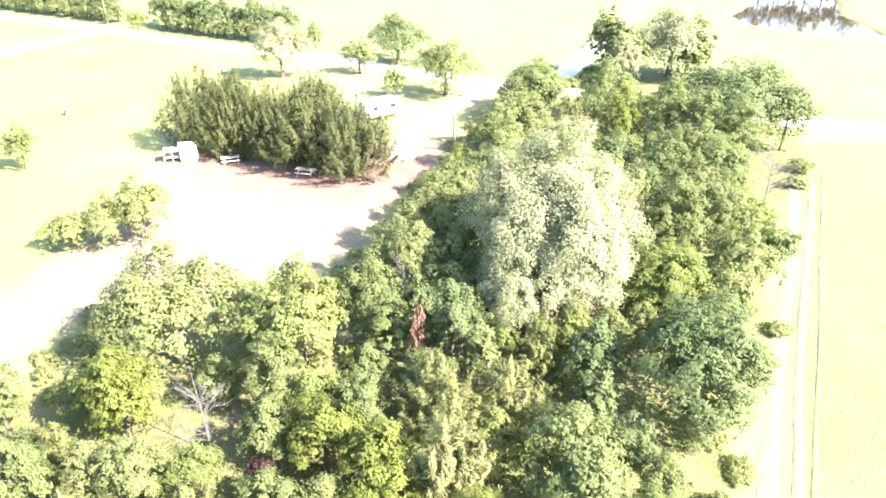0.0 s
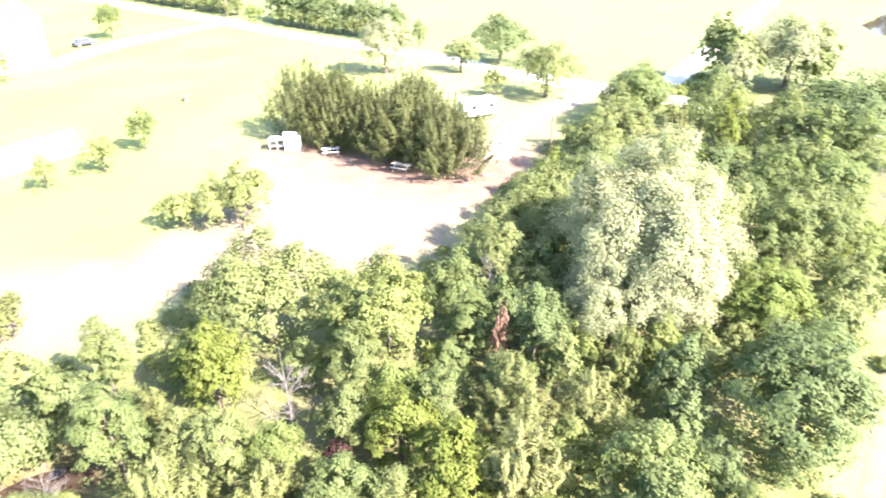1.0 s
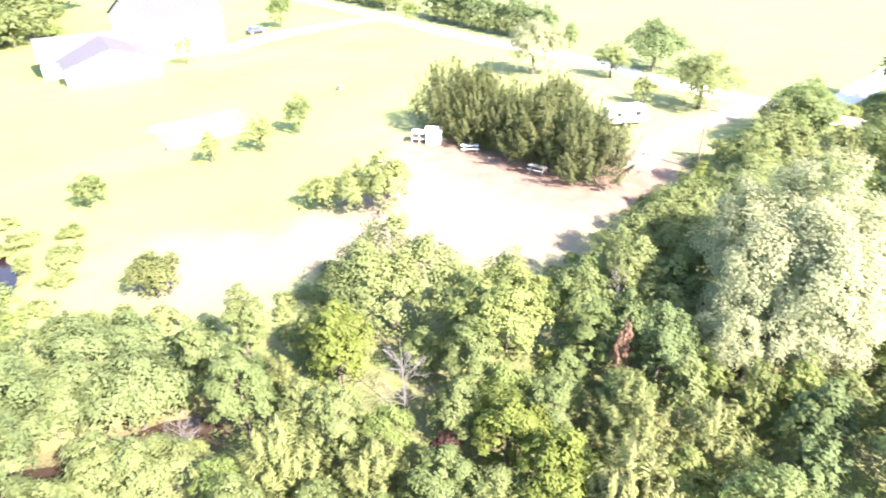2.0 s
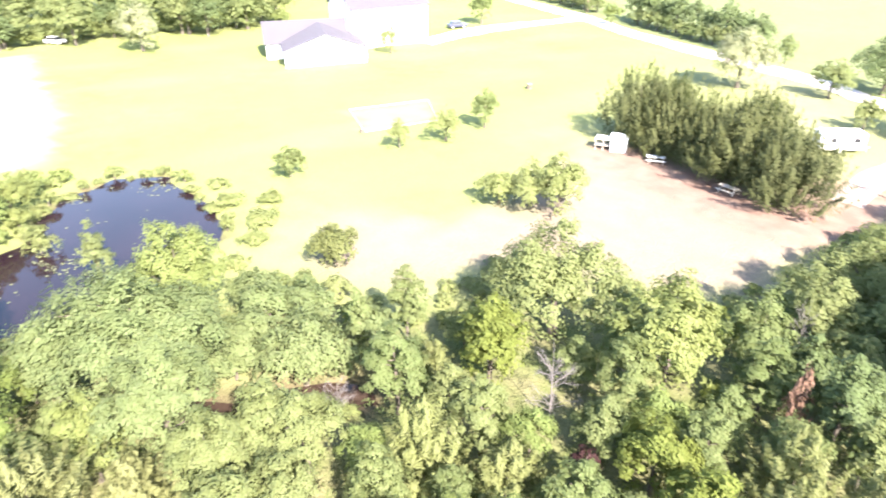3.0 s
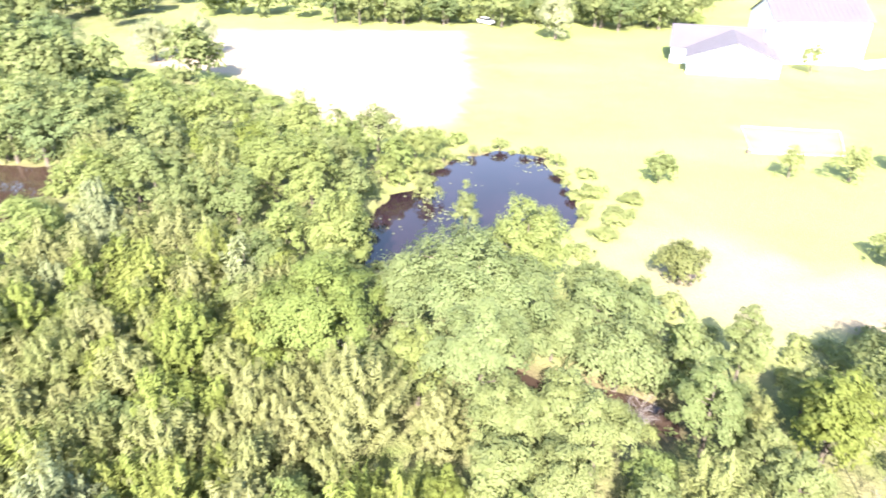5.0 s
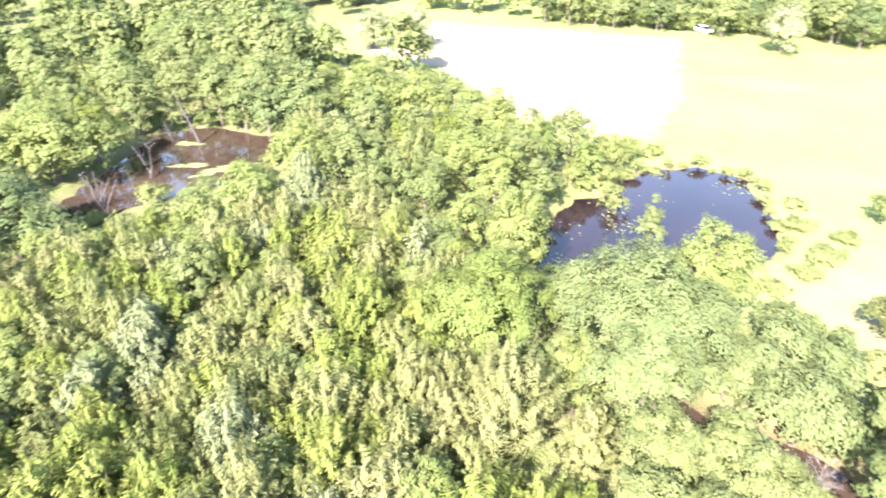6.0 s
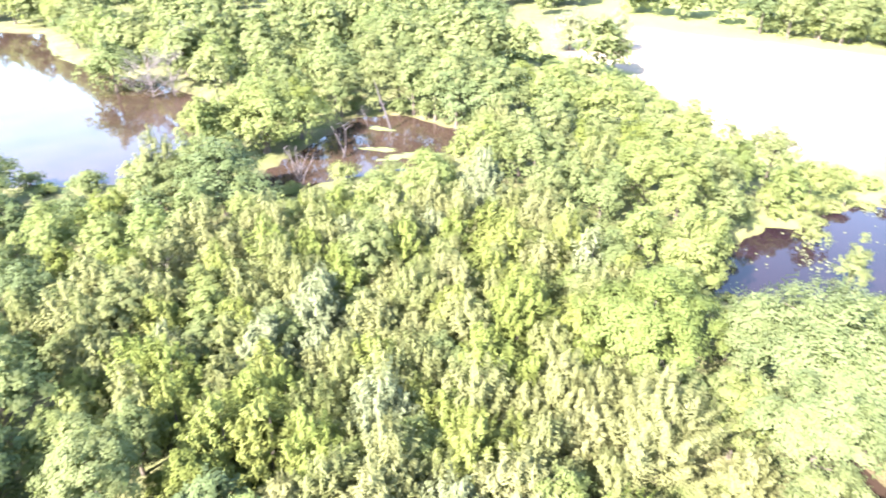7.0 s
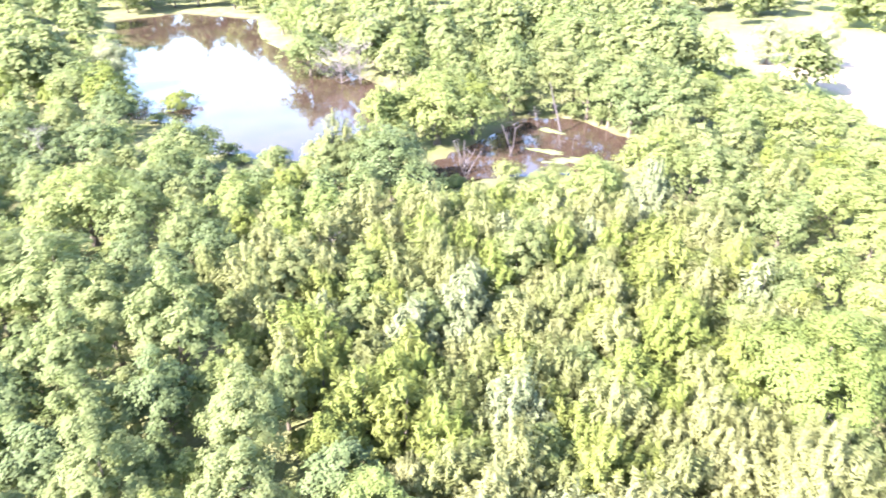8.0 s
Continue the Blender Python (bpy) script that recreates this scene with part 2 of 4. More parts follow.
# ---- ground and water ----
def build_ground():
    xs, ys = spread(-180, 120, 1.8, 3500), spread(-170, 215, 1.8, 3500)
    gx, gy = np.meshgrid(xs, ys)
    x, y = gx.ravel(), gy.ravel()
    co = np.stack([x, y, height(x, y)], 1)
    nx = len(xs)
    i = (np.arange(len(ys) - 1)[:, None] * nx + np.arange(nx - 1)[None, :]).ravel()
    me = mesh_from("ground", co, np.stack([i, i + 1, i + nx + 1, i + nx], 1), [GROUND])
    me.polygons.foreach_set("use_smooth", np.ones(len(i), bool))
    n1, n2 = wobble(x, y, 9, 7), wobble(x, y, 30, 8)
    woods = smooth(signed(WOODS, x, y) + 1.0 * n1, -1.0, 1.5)
    pink = smooth(signed(CLEARING, x, y) + 2.5 * n1, -7, 2)
    grassy = smooth(signed(((-70, 62), (-46, 45), (-38, 46), (-33, 55), (-32, 66), (-38, 76), (-70, 84)), x, y) + 2.0 * n1, -2.5, 2.5)
    dry = np.maximum(smooth(signed(CLEARING, x, y) + 2.5 * n1, -6, 4) * 0.85 * (1 - 0.8 * grassy), smooth(signed(FIELD, x, y) + 1.0 * n1, -2, 2))
    dry = np.maximum(dry, 0.14 * smooth(n2, 0.0, 1.0))
    garden = smooth(signed(GARDEN, x, y) + 0.6 * n1, -0.8, 0.8)
    dry = np.maximum(dry, 0.45 * garden)
    dry = np.maximum(dry, (0.06 + 0.24 * smooth(x, -60, -20)) * (1 + 0.3 * n2))
    line = away(ROADS[0], x, y, False)
    beyond = (y > np.interp(x, [p[0] for p in ROADS[0]], [p[1] for p in ROADS[0]])) & (line > 3)
    lush = np.maximum(smooth(signed(((13, 12), (47, 84), (60, 84), (140, 44), (300, -60), (60, -120), (8, -10)), x, y), -1, 2), np.where(beyond, 0.8, 0.0))
    dry = dry * (1 - lush)
    bare = (1 - smooth(away(((-30, 75), (-19, 71), (-11, 67.5), (-5.5, 71), (-4.6, 79)), x, y, False) + 1.2 * n1, 2.5, 7.5)) * 0.95
    mud = np.zeros(len(x))
    for poly, level in WATERS:
        mud = np.maximum(mud, smooth(signed(poly, x, y) + 0.6 * n1, -1.6, 0.2))
    for key, v in (("dry", dry * (1 - woods * (1 - smooth(signed(CLEARING, x, y) + 1.0 * n1, -5.5, -1.5)))), ("bare", bare), ("litter", woods * (1 - 0.85 * smooth(signed(CLEARING, x, y) + 1.0 * n1, -5.5, -1.5))), ("mud", mud), ("lush", lush), ("pink", pink)):
        me.attributes.new(key, "FLOAT", "POINT").data.foreach_set("value", v.astype(np.float32))
    tagged(new("ground", me), "sunlit mown grass with dry pale patches and leaf litter", "ground", kind="structure")


build_ground()


def sheet(name, poly, z, mat, label, category, grow=2.5):
    """A flat water sheet a little wider than its basin; the banks cover its rim."""
    c = np.mean(poly, 0)
    bm = bmesh.new()
    pts = []
    for p in poly:
        d = np.array(p) - c
        p2 = c + d * (1 + grow / np.linalg.norm(d))
        pts.append(bm.verts.new((p2[0], p2[1], z)))
    bm.faces.new(pts)
    bmesh.ops.triangulate(bm, faces=bm.faces[:])
    bmesh.ops.recalc_face_normals(bm, faces=bm.faces[:])
    for f in bm.faces:
        if f.normal.z < 0:
            f.normal_flip()
    return tagged(part(name, bm, mat), label, category, kind="structure")


sheet("water_pond", POND, -0.5, WATER, "still blue pond reflecting the sky beside the woods", "pond")
sheet("water_swamp", SWAMP, -0.5, BROWN_WATER, "brown swampy pool with dead snags in the woods", "pond")
sheet("water_lake", LAKE, -0.5, BROWN_WATER, "large brown pond with white sky reflection", "pond")
sheet("water_far_pond", FAR_POND, -0.5, BROWN_WATER, "distant farm pond in the meadow", "pond")
sheet("water_creek", CREEK, -1.0, BROWN_WATER, "muddy brown creek pool under the trees", "creek", 1.0)
sheet("water_pool", POOL, -0.5, BROWN_WATER, "small dark pool among the cedars", "pond", 1.5)


def ribbon(name, line, width, label, mat=GRAVEL, lift=0.06, category="road"):
    pts = [np.array(line[0], float)]
    for a, b in zip(line[:-1], line[1:]):
        a, b = np.array(a, float), np.array(b, float)
        n = max(1, int(np.linalg.norm(b - a) / 2))
        pts += [a + (b - a) * (k + 1) / n for k in range(n)]
    pts = np.array(pts)
    for _ in range(6):
        pts[1:-1] = (pts[:-2] + 2 * pts[1:-1] + pts[2:]) / 4
    d = np.gradient(pts, axis=0)
    d /= np.linalg.norm(d, axis=1)[:, None]
    side = np.stack([-d[:, 1], d[:, 0]], 1)
    rows = []
    for k, f in enumerate((-0.5, -0.25, 0, 0.25, 0.5)):
        p = pts + side * f * width * (1 + 0.12 * wobble(pts[:, 0], pts[:, 1], 8, k))[:, None]
        rows.append(np.stack([p[:, 0], p[:, 1], height(p[:, 0], p[:, 1]) + lift * (1 if abs(f) < 0.4 else 0.3)], 1))
    co, n = np.concatenate(rows), len(pts)
    i = (np.arange(4)[:, None] * n + np.arange(n - 1)[None, :]).ravel()
    me = mesh_from(name, co, np.stack([i, i + n, i + n + 1, i + 1], 1)[:, ::-1], [mat])
    return tagged(part(name, me, mat), label, category, kind="structure")


ribbon("road", *ROADS, "pale gravel country road through open fields")
ribbon("road_side", ((16, 107), (26.8, 130), (39.7, 157.8), (54.2, 193.8), (80, 255)), 4.5, "pale gravel side road leading away")
ribbon("driveway", ((9, 112), (7, 107), (1.3, 98.7), (-3.5, 89.3), (-4.6, 82), (-5.1, 77)), 3.6, "pale dusty driveway into the clearing", DUST)
ribbon("driveway_house", ((-79, 160), (-79.8, 153.7), (-86.3, 144.3), (-91, 129.4), (-92, 112)), 6.0, "pale gravel driveway beside the white building")


DRY_GRASS = plain("flattened_dry_grass", (0.07, 0.069, 0.044), (0.088, 0.082, 0.058), 0.8, 0.95, 0.0, 0.5)
FURROW = plain("dark_grass", (0.07, 0.085, 0.03), (0.1, 0.115, 0.045), 0.8, 0.95, 0.0, 0.5)
ribbon("trim_track", ((12, 14), (16.8, 23), (24.6, 39), (36.5, 62), (40, 70)), 1.1, "pale flattened wheel track in the field", DRY_GRASS, 0.05, "track")
ribbon("trim_track_2", ((14, 14), (18.6, 23), (26.6, 40), (38.2, 62), (42, 70)), 0.6, "pale flattened wheel track in the field", DRY_GRASS, 0.05, "track")
ribbon("trim_furrow", ((15.5, 15), (20.7, 25.7), (28.3, 40.3), (39.1, 61.6), (45, 73)), 0.28, "dark grassy furrow along the field", FURROW, 0.05, "track")

# ---- plants ----
def cards(pos, nrm, length, width, rng, point=None):
    """Small leaf cards: pointed leaves at pos that face nrm, their long axis along point if given. Returns points and faces."""
    n = len(pos)
    nrm = nrm / (np.linalg.norm(nrm, axis=1)[:, None] + 1e-9)
    a = rng.normal(size=(n, 3)) if point is None else point
    a = a - (a * nrm).sum(1)[:, None] * nrm
    a /= np.linalg.norm(a, axis=1)[:, None] + 1e-9
    b = np.cross(nrm, a)
    L, W = (length * rng.uniform(0.6, 1.35, n))[:, None], (width * rng.uniform(0.6, 1.35, n))[:, None]
    co = np.stack([pos - a * L / 2 - b * W / 2, pos - a * L / 2 + b * W / 2, pos + a * L / 2 + nrm * W * 0.2], 1).reshape(-1, 3)
    return co, np.arange(3 * n).reshape(n, 3)


def unit(rng, n):
    v = rng.normal(size=(n, 3))
    return v / np.linalg.norm(v, axis=1)[:, None]


def crown_round(rng, r, h, leaf, style, cover=1.15):
    """An uneven crown: several upright lobes of small clumps, their leaves pointing up and out."""
    m = {"vine": 11, "locust": 7, "poplar": 12, "oak": 9, "juniper": 16}.get(style, 8)
    ang = np.arange(m) * 2.4 + rng.uniform(-0.5, 0.5, m)
    off = r * np.sqrt((np.arange(m) + 0.3) / m) * rng.uniform(0.5, 0.75, m)
    lr = r * rng.uniform(0.34, 0.54, m) * (0.9 if style in ("vine", "poplar") else 1.0)
    top = h * (1.0 - 0.42 * (off / r) ** 1.4) * rng.uniform(0.84, 1.0, m)
    top[0] = h
    bottom = h * rng.uniform(0.03, 0.15, m)
    lv = (top - bottom) / 2
    each = int(16 * max(1.0, r / 2.2) ** 1.2)
    k = m * each
    lobe = np.repeat(np.arange(m), each)
    u = unit(rng, k)
    low = (u[:, 2] < 0) & (rng.uniform(size=k) < 0.55)
    u[low, 2] *= -1
    f = rng.uniform(0.72, 1.06, k)
    narrow = 1 - 0.35 * np.maximum(0, u[:, 2])
    c = np.stack([off[lobe] * np.cos(ang[lobe]) + u[:, 0] * f * lr[lobe] * narrow, off[lobe] * np.sin(ang[lobe]) + u[:, 1] * f * lr[lobe] * narrow,
                  (top + bottom)[lobe] / 2 + u[:, 2] * f * (lv[lobe] - 0.1 * r)], 1)
    rc = r * 0.14 * min(1.0, 2.2 / r) ** 0.5 * rng.uniform(0.55, 1.35, k)
    cover *= 1.5 if style in ("poplar", "juniper") else 0.8 if style == "shrub" else 1.0
    n = int(4 * np.pi * r * (r + h * 0.5) / 2 * cover / (0.5 * leaf * leaf * 0.7))
    weight = rc ** 2 * (0.45 + 0.55 * (c[:, 2] > 0.4 * h))
    which = rng.choice(k, n, p=weight / weight.sum())
    d = unit(rng, n)
    d[:, 2] = np.where((d[:, 2] < 0) & (rng.uniform(size=n) < 0.6), -d[:, 2], d[:, 2])
    flat = 0.75 if style == "locust" else 1.0
    p = c[which] + d * (rc[which] * rng.uniform(0.55, 1.0, n) * np.where(rng.uniform(size=n) < 0.14, 1.6, 1.15))[:, None] * (1, 1, flat)
    if style == "poplar":
        p[:, 2] -= rc[which] * rng.uniform(0, 0.8, n)
    around = c[which] * (1 / r, 1 / r, 0)
    fine = 1.0 if leaf < 0.24 else 0.55
    nrm = d * 0.42 * fine + u[which] * 0.5 * fine + around * 0.45 + unit(rng, n) * 0.24 + np.array((0, 0, 0.42 if style != "locust" else 0.6))
    out = d * (0.6, 0.6, 0.2) + np.array((0, 0, 0.5 if style not in ("vine", "locust") else 0.0)) + unit(rng, n) * 0.7
    return p, nrm, out, 0.62, c


def crown_cone(rng, r, h, leaf, style):
    """A ragged cone with a few leaders, set all over with upswept flame-shaped plumes of small sprigs, and a thin inner fill."""
    dense = style == "dark_cedar"
    n = int(np.pi * r * h * (1.75 if dense else 1.2) / (0.5 * leaf * leaf * 0.5))
    leaders = 1 if style == "rust" else 5 if dense else 3
    la = rng.uniform(0, 2 * np.pi, leaders)
    lo = r * np.where(np.arange(leaders) == 0, 0.05, rng.uniform(0.3, 0.5, leaders))
    lh = h * np.where(np.arange(leaders) == 0, 1.0, rng.uniform(0.66, 0.88, leaders))
    k = int((55 + 42 * r) * (1.6 if dense else 1.0))
    lead = rng.choice(leaders, k, p=(lh / lh.sum()))
    t = rng.uniform(0.05, 1.0, k) ** 0.9
    t[:leaders], lead[:leaders] = 0.94, np.arange(leaders)
    ang = rng.uniform(0, 2 * np.pi, k)
    prof = np.minimum(1, 1.12 * (1 - t) ** (0.5 if dense else 0.72) + 0.03) * np.minimum(1, 0.75 + t * 2)
    reach = r * prof * rng.uniform(0.5, 0.9, k) * np.where(lead == 0, 1.0, 0.66)
    lean = (rng.uniform(0.45, 1.15, k) * (1 - t) + 0.12)
    axis = np.stack([np.cos(ang) * lean, np.sin(ang) * lean, np.ones(k)], 1)
    axis /= np.linalg.norm(axis, axis=1)[:, None]
    length = (0.45 + 0.4 * r) * rng.uniform(0.6, 1.5, k) * (1 - 0.3 * t)
    wide = length * rng.uniform(0.17, 0.3, k)
    root = np.stack([(lo * np.cos(la))[lead] + np.cos(ang) * reach, (lo * np.sin(la))[lead] + np.sin(ang) * reach, 0.84 * lh[lead] * t], 1)
    e1 = np.stack([-np.sin(ang), np.cos(ang), np.zeros(k)], 1)
    e2 = np.cross(axis, e1)
    size = wide * length
    which = rng.choice(k, n, p=size / size.sum())
    s, phi = rng.uniform(0, 1, n) ** 0.85, rng.uniform(0, 2 * np.pi, n)
    radial = e1[which] * np.cos(phi)[:, None] + e2[which] * np.sin(phi)[:, None]
    out = np.stack([np.cos(ang), np.sin(ang), np.zeros(k)], 1)[which]
    p = root[which] + axis[which] * (length[which] * s * 1.05)[:, None] + radial * (0.015 + wide[which] * (1 - s) ** 0.95 * rng.uniform(0.3, 1, n) ** 0.5)[:, None]
    point = axis[which] + radial * (1.0 * (1 - 0.6 * s))[:, None] + unit(rng, n) * 0.2
    nrm = radial * 0.38 + axis[which] * 0.15 + out * 0.5 + np.array((0, 0, 0.55)) + unit(rng, n) * 0.14
    core = np.flatnonzero(rng.uniform(size=n) < 0.12)
    w, lt, a2 = rng.uniform(0.1, 0.85, len(core)), lead[which[core]], rng.uniform(0, 2 * np.pi, len(core))
    rr = r * 0.5 * (1 - w) ** 0.7 * rng.uniform(0.3, 1, len(core))
    p[core] = np.stack([(lo * np.cos(la))[lt] + rr * np.cos(a2), (lo * np.sin(la))[lt] + rr * np.sin(a2), w * lh[lt] * 0.85], 1)
    nrm[core] = np.stack([np.cos(a2), np.sin(a2), np.full(len(core), 0.5)], 1)
    return p, nrm, point, 0.2, None


def tube(bm, pts, radii, sides=6):
    """A tapered limb through the points."""
    rings = []
    for i, p in enumerate(pts):
        a = Vector(pts[min(i + 1, len(pts) - 1)]) - Vector(pts[max(i - 1, 0)])
        q = a.to_track_quat("Z", "Y")
        rings.append([bm.verts.new(Vector(p) + q @ Vector((radii[i] * math.cos(2 * math.pi * k / sides), radii[i] * math.sin(2 * math.pi * k / sides), 0))) for k in range(sides)])
    for a, b in zip(rings[:-1], rings[1:]):
        for k in range(sides):
            bm.faces.new((a[k], a[(k + 1) % sides], b[(k + 1) % sides], b[k]))
    bm.faces.new(rings[-1])
    bm.faces.new(rings[0][::-1])


def limbs(rng, r, h, thick, count, twigs=0, start=0.2):
    """A trunk with limbs, and twigs on the limbs of a bare tree."""
    bm = bmesh.new()
    bend = rng.uniform(-0.12, 0.12, 2) * r
    trunk = [(bend[0] * t * t, bend[1] * t * t, h * (0.86 if twigs else 0.72) * t - 0.25 * (t == 0)) for t in (0, 0.15, 0.4, 0.7, 1.0)]
    tube(bm, trunk, [thick * 1.5, thick, thick * 0.8, thick * 0.5, thick * 0.15], 8)
    for i in range(count):
        t = rng.uniform(start, 0.8)
        ang = i * 2.4 + rng.uniform(-0.4, 0.4)
        base = Vector((bend[0] * t * t, bend[1] * t * t, h * (0.86 if twigs else 0.72) * t))
        reach = r * (rng.uniform(0.55, 0.85) if twigs else rng.uniform(0.35, 0.58)) * (1.15 - 0.6 * t)
        out = Vector((math.cos(ang), math.sin(ang), 0))
        mid = base + out * reach * 0.5 + Vector((0, 0, reach * rng.uniform(0.2, 0.45)))
        end = base + out * reach + Vector((0, 0, reach * rng.uniform(0.5, 0.9)))
        end.z = min(end.z, 0.68 * h) if twigs == 0 else end.z
        tube(bm, [base, mid, end], [thick * 0.42, thick * 0.28, thick * 0.06], 5)
        for j in range(twigs):
            s = rng.uniform(0.3, 1.0)
            p = base.lerp(mid, s * 2) if s < 0.5 else mid.lerp(end, s * 2 - 1)
            d = Vector(rng.normal(size=3)) * 0.5 + out * 0.6 + Vector((0, 0, 0.5))
            q = p + d.normalized() * reach * rng.uniform(0.2, 0.5)
            tube(bm, [p, (p + q) / 2 + Vector(rng.normal(size=3)) * 0.06 * reach, q], [thick * 0.14, thick * 0.1, thick * 0.04], 4)
    return bm


ABOUT = {  # name, label, category, crown, tags
    "elm": ("elm_tree", "leafy green broadleaf tree in the dense woods", "tree"),
    "bright": ("ash_tree", "bright yellow-green broadleaf tree in full sun", "tree"),
    "vine": ("vine_covered_tree", "broad tree smothered in pale green vines", "tree"),
    "oak": ("oak_tree", "dark green oak with dense glossy leaves", "tree"),
    "poplar": ("poplar_tree", "tall pale silvery-green poplar with loose foliage", "tree"),
    "silver": ("maple_tree", "silvery-green maple with airy pale leaves", "tree"),
    "locust": ("locust_tree", "feathery light-green locust tree with layered crown", "tree"),
    "yellow": ("young_tree", "yellow-green young tree between taller trees", "tree"),
    "cedar": ("cedar_tree", "olive-green eastern cedar with upswept pointed sprays", "tree"),
    "dark_cedar": ("cedar_tree", "dense dark olive cedar in the row beside the clearing", "tree"),
    "gold_cedar": ("golden_cedar", "young yellow-green cedar with upswept feathery sprays", "tree"),
    "juniper": ("juniper_bush", "low round juniper bush on the dry grass", "bush"),
    "bluefir": ("cedar_tree", "silvery blue-green conifer among olive cedars", "tree"),
    "rust": ("dead_cedar", "dead rust-brown cedar standing among green trees", "tree"),
    "shrub": ("shrub", "low yellow-green shrub at the edge of grass", "shrub"),
    "plum": ("plum_bush", "small dark purple-leaved bush between green trees", "bush"),
    "bare": ("dead_tree", "bare grey dead tree with tangled twigs", "tree"),
}
CONES = {"gold_cedar", "cedar", "dark_cedar", "bluefir", "rust"}
PROTO = {}


def prototype(kind, rc, lod, variant, slim):
    """Trunk and crown meshes for one kind, size and slimness of tree, made once."""
    key = (kind, rc, lod, variant, slim)
    if key in PROTO:
        return PROTO[key]
    rng = np.random.RandomState(abs(hash((len(kind), ord(kind[0]), ord(kind[-1]), int(rc * 10), lod, variant))) % 100000)
    h = slim * rc
    leaf = (0.18, 0.225, 0.25, 0.32, 0.42)[lod] * (0.88 if kind == "poplar" else 1.0)
    if kind == "bare":
        bm = limbs(rng, rc, h, 0.021 * rc, 24, 24, 0.1)
        trunk = bpy.data.meshes.new("dead_limbs")
        bm.to_mesh(trunk)
        bm.free()
        trunk.materials.append(DEAD)
        PROTO[key] = (h, trunk, None)
        return PROTO[key]
    bm = limbs(rng, rc, h, 0.045 * rc + 0.03, 0 if kind in CONES else (6, 5, 4, 3, 3)[lod])
    trunk = bpy.data.meshes.new("trunk")
    bm.to_mesh(trunk)
    bm.free()
    trunk.materials.append(BARK)
    make = crown_cone if kind in CONES else crown_round
    p, nrm, point, ratio, c = make(rng, rc, h, leaf, kind) if kind in CONES else make(rng, rc, h, leaf, kind, (0.9, 0.84, 0.68, 0.66, 0.66)[lod])
    leaf *= 2.1 if kind in CONES else 1.1
    p[:, 2] = np.maximum(p[:, 2], 0.12 * h if kind not in ("shrub", "plum", "dark_cedar", "juniper") else 0.1)
    co, q = cards(p, nrm, leaf, leaf * ratio, rng, point)
    crown = mesh_from("crown", co, q, [LEAF[kind]])
    PROTO[key] = (h, trunk, crown)
    return PROTO[key]


GROWN = []
TREES = {}


def plant(kind, x, y, h, r, group="trees of the woods", label="", called=""):
    """One tree of height h and crown radius r at (x, y)."""
    d = math.hypot(x, y)
    lod = 0 if d < 34 else 1 if d < 50 else 2 if d < 76 else 3 if d < 100 else 4
    lod = max(0, lod - 1) if kind == "poplar" or group in ("trees on the open grass", "cedar row", "pond shrubs") else lod
    rc = min((1.2, 2.2, 3.4, 5.0, 7.5), key=lambda v: abs(math.log(v / r)))
    slim = min((0.85, 1.3, 1.9, 2.7, 4.0), key=lambda v: abs(math.log(v * r / h)))
    variant = len(GROWN) % (3 if lod < 2 else 2)
    ph, trunk, crown = prototype(kind, rc, lod, variant, slim)
    name, about, category = ABOUT[kind]
    turn = (len(GROWN) * 137.5) % 360
    m = pose(x, y, float(height(x, y)) - 0.05, 0, 0, turn) @ Matrix.Diagonal((r / rc, r / rc, h / ph, 1))
    GROWN.append((x, y, r + (0.6 if kind in ("rust", "bare", "plum") else 0)))
    base = new(called or name)
    base.empty_display_size = 0.3
    base.matrix_basis = m
    tagged(base, label or about, category, group)
    part("trunk", trunk, None, base)
    if crown:
        part("crown", crown, None, base)
    return base


plant("poplar", 8.0, 44.5, 17.0, 8.2)
plant("poplar", 39.5, 116.5, 13.0, 9.5)
plant("poplar", 29.5, 109.8, 9.0, 3.5)
plant("poplar", -138.4, -9.6, 9.0, 5.4)
plant("poplar", -140.0, -0.9, 9.0, 4.2)
plant("poplar", 6.2, 40.5, 10.0, 4.6)
plant("poplar", 11.0, 42.4, 11.0, 4.4)
plant("poplar", -68.6, -101.7, 9.0, 4.3)
plant("oak", 15.6, 31.1, 10.2, 5.4)
plant("oak", 0.6, 35.8, 9.0, 2.2)
plant("oak", 9.4, 33.3, 7.0, 2.4)
plant("oak", 12.4, 93.8, 9.0, 5.8)
plant("oak", 38.8, 84.5, 12.0, 10.0)
plant("oak", 9.1, 29.8, 6.0, 1.6)
plant("oak", -88.5, -15.5, 10.0, 5.5)
plant("oak", -140.3, -26.4, 11.0, 6.8)
plant("oak", -53.3, -36.5, 9.0, 5.6)
plant("oak", -52.7, -79.4, 8.0, 5.0)
plant("oak", -17.5, -28.6, 8.0, 2.5)
plant("oak", -18.4, -16.6, 6.0, 2.6)
plant("oak", -11.6, -31.1, 6.0, 2.5)
plant("oak", -87.6, -20.8, 11.0, 4.7)
plant("oak", -58.6, -39.0, 8.0, 3.0)
plant("locust", 16.7, 42.7, 8.0, 4.5)
plant("locust", -38.6, 4.4, 9.0, 6.3)
plant("elm", 6.6, 24.2, 8.0, 4.1)
plant("bright", -9.0, 34.8, 10.8, 4.0)
plant("elm", -18.5, 37.5, 10.0, 6.0)
plant("elm", -10.2, 31.3, 8.0, 2.1)
plant("elm", -5.3, 41.8, 7.0, 3.3)
plant("elm", -2.6, 46.5, 9.0, 4.2)
plant("elm", -0.9, 52.5, 9.5, 4.2)
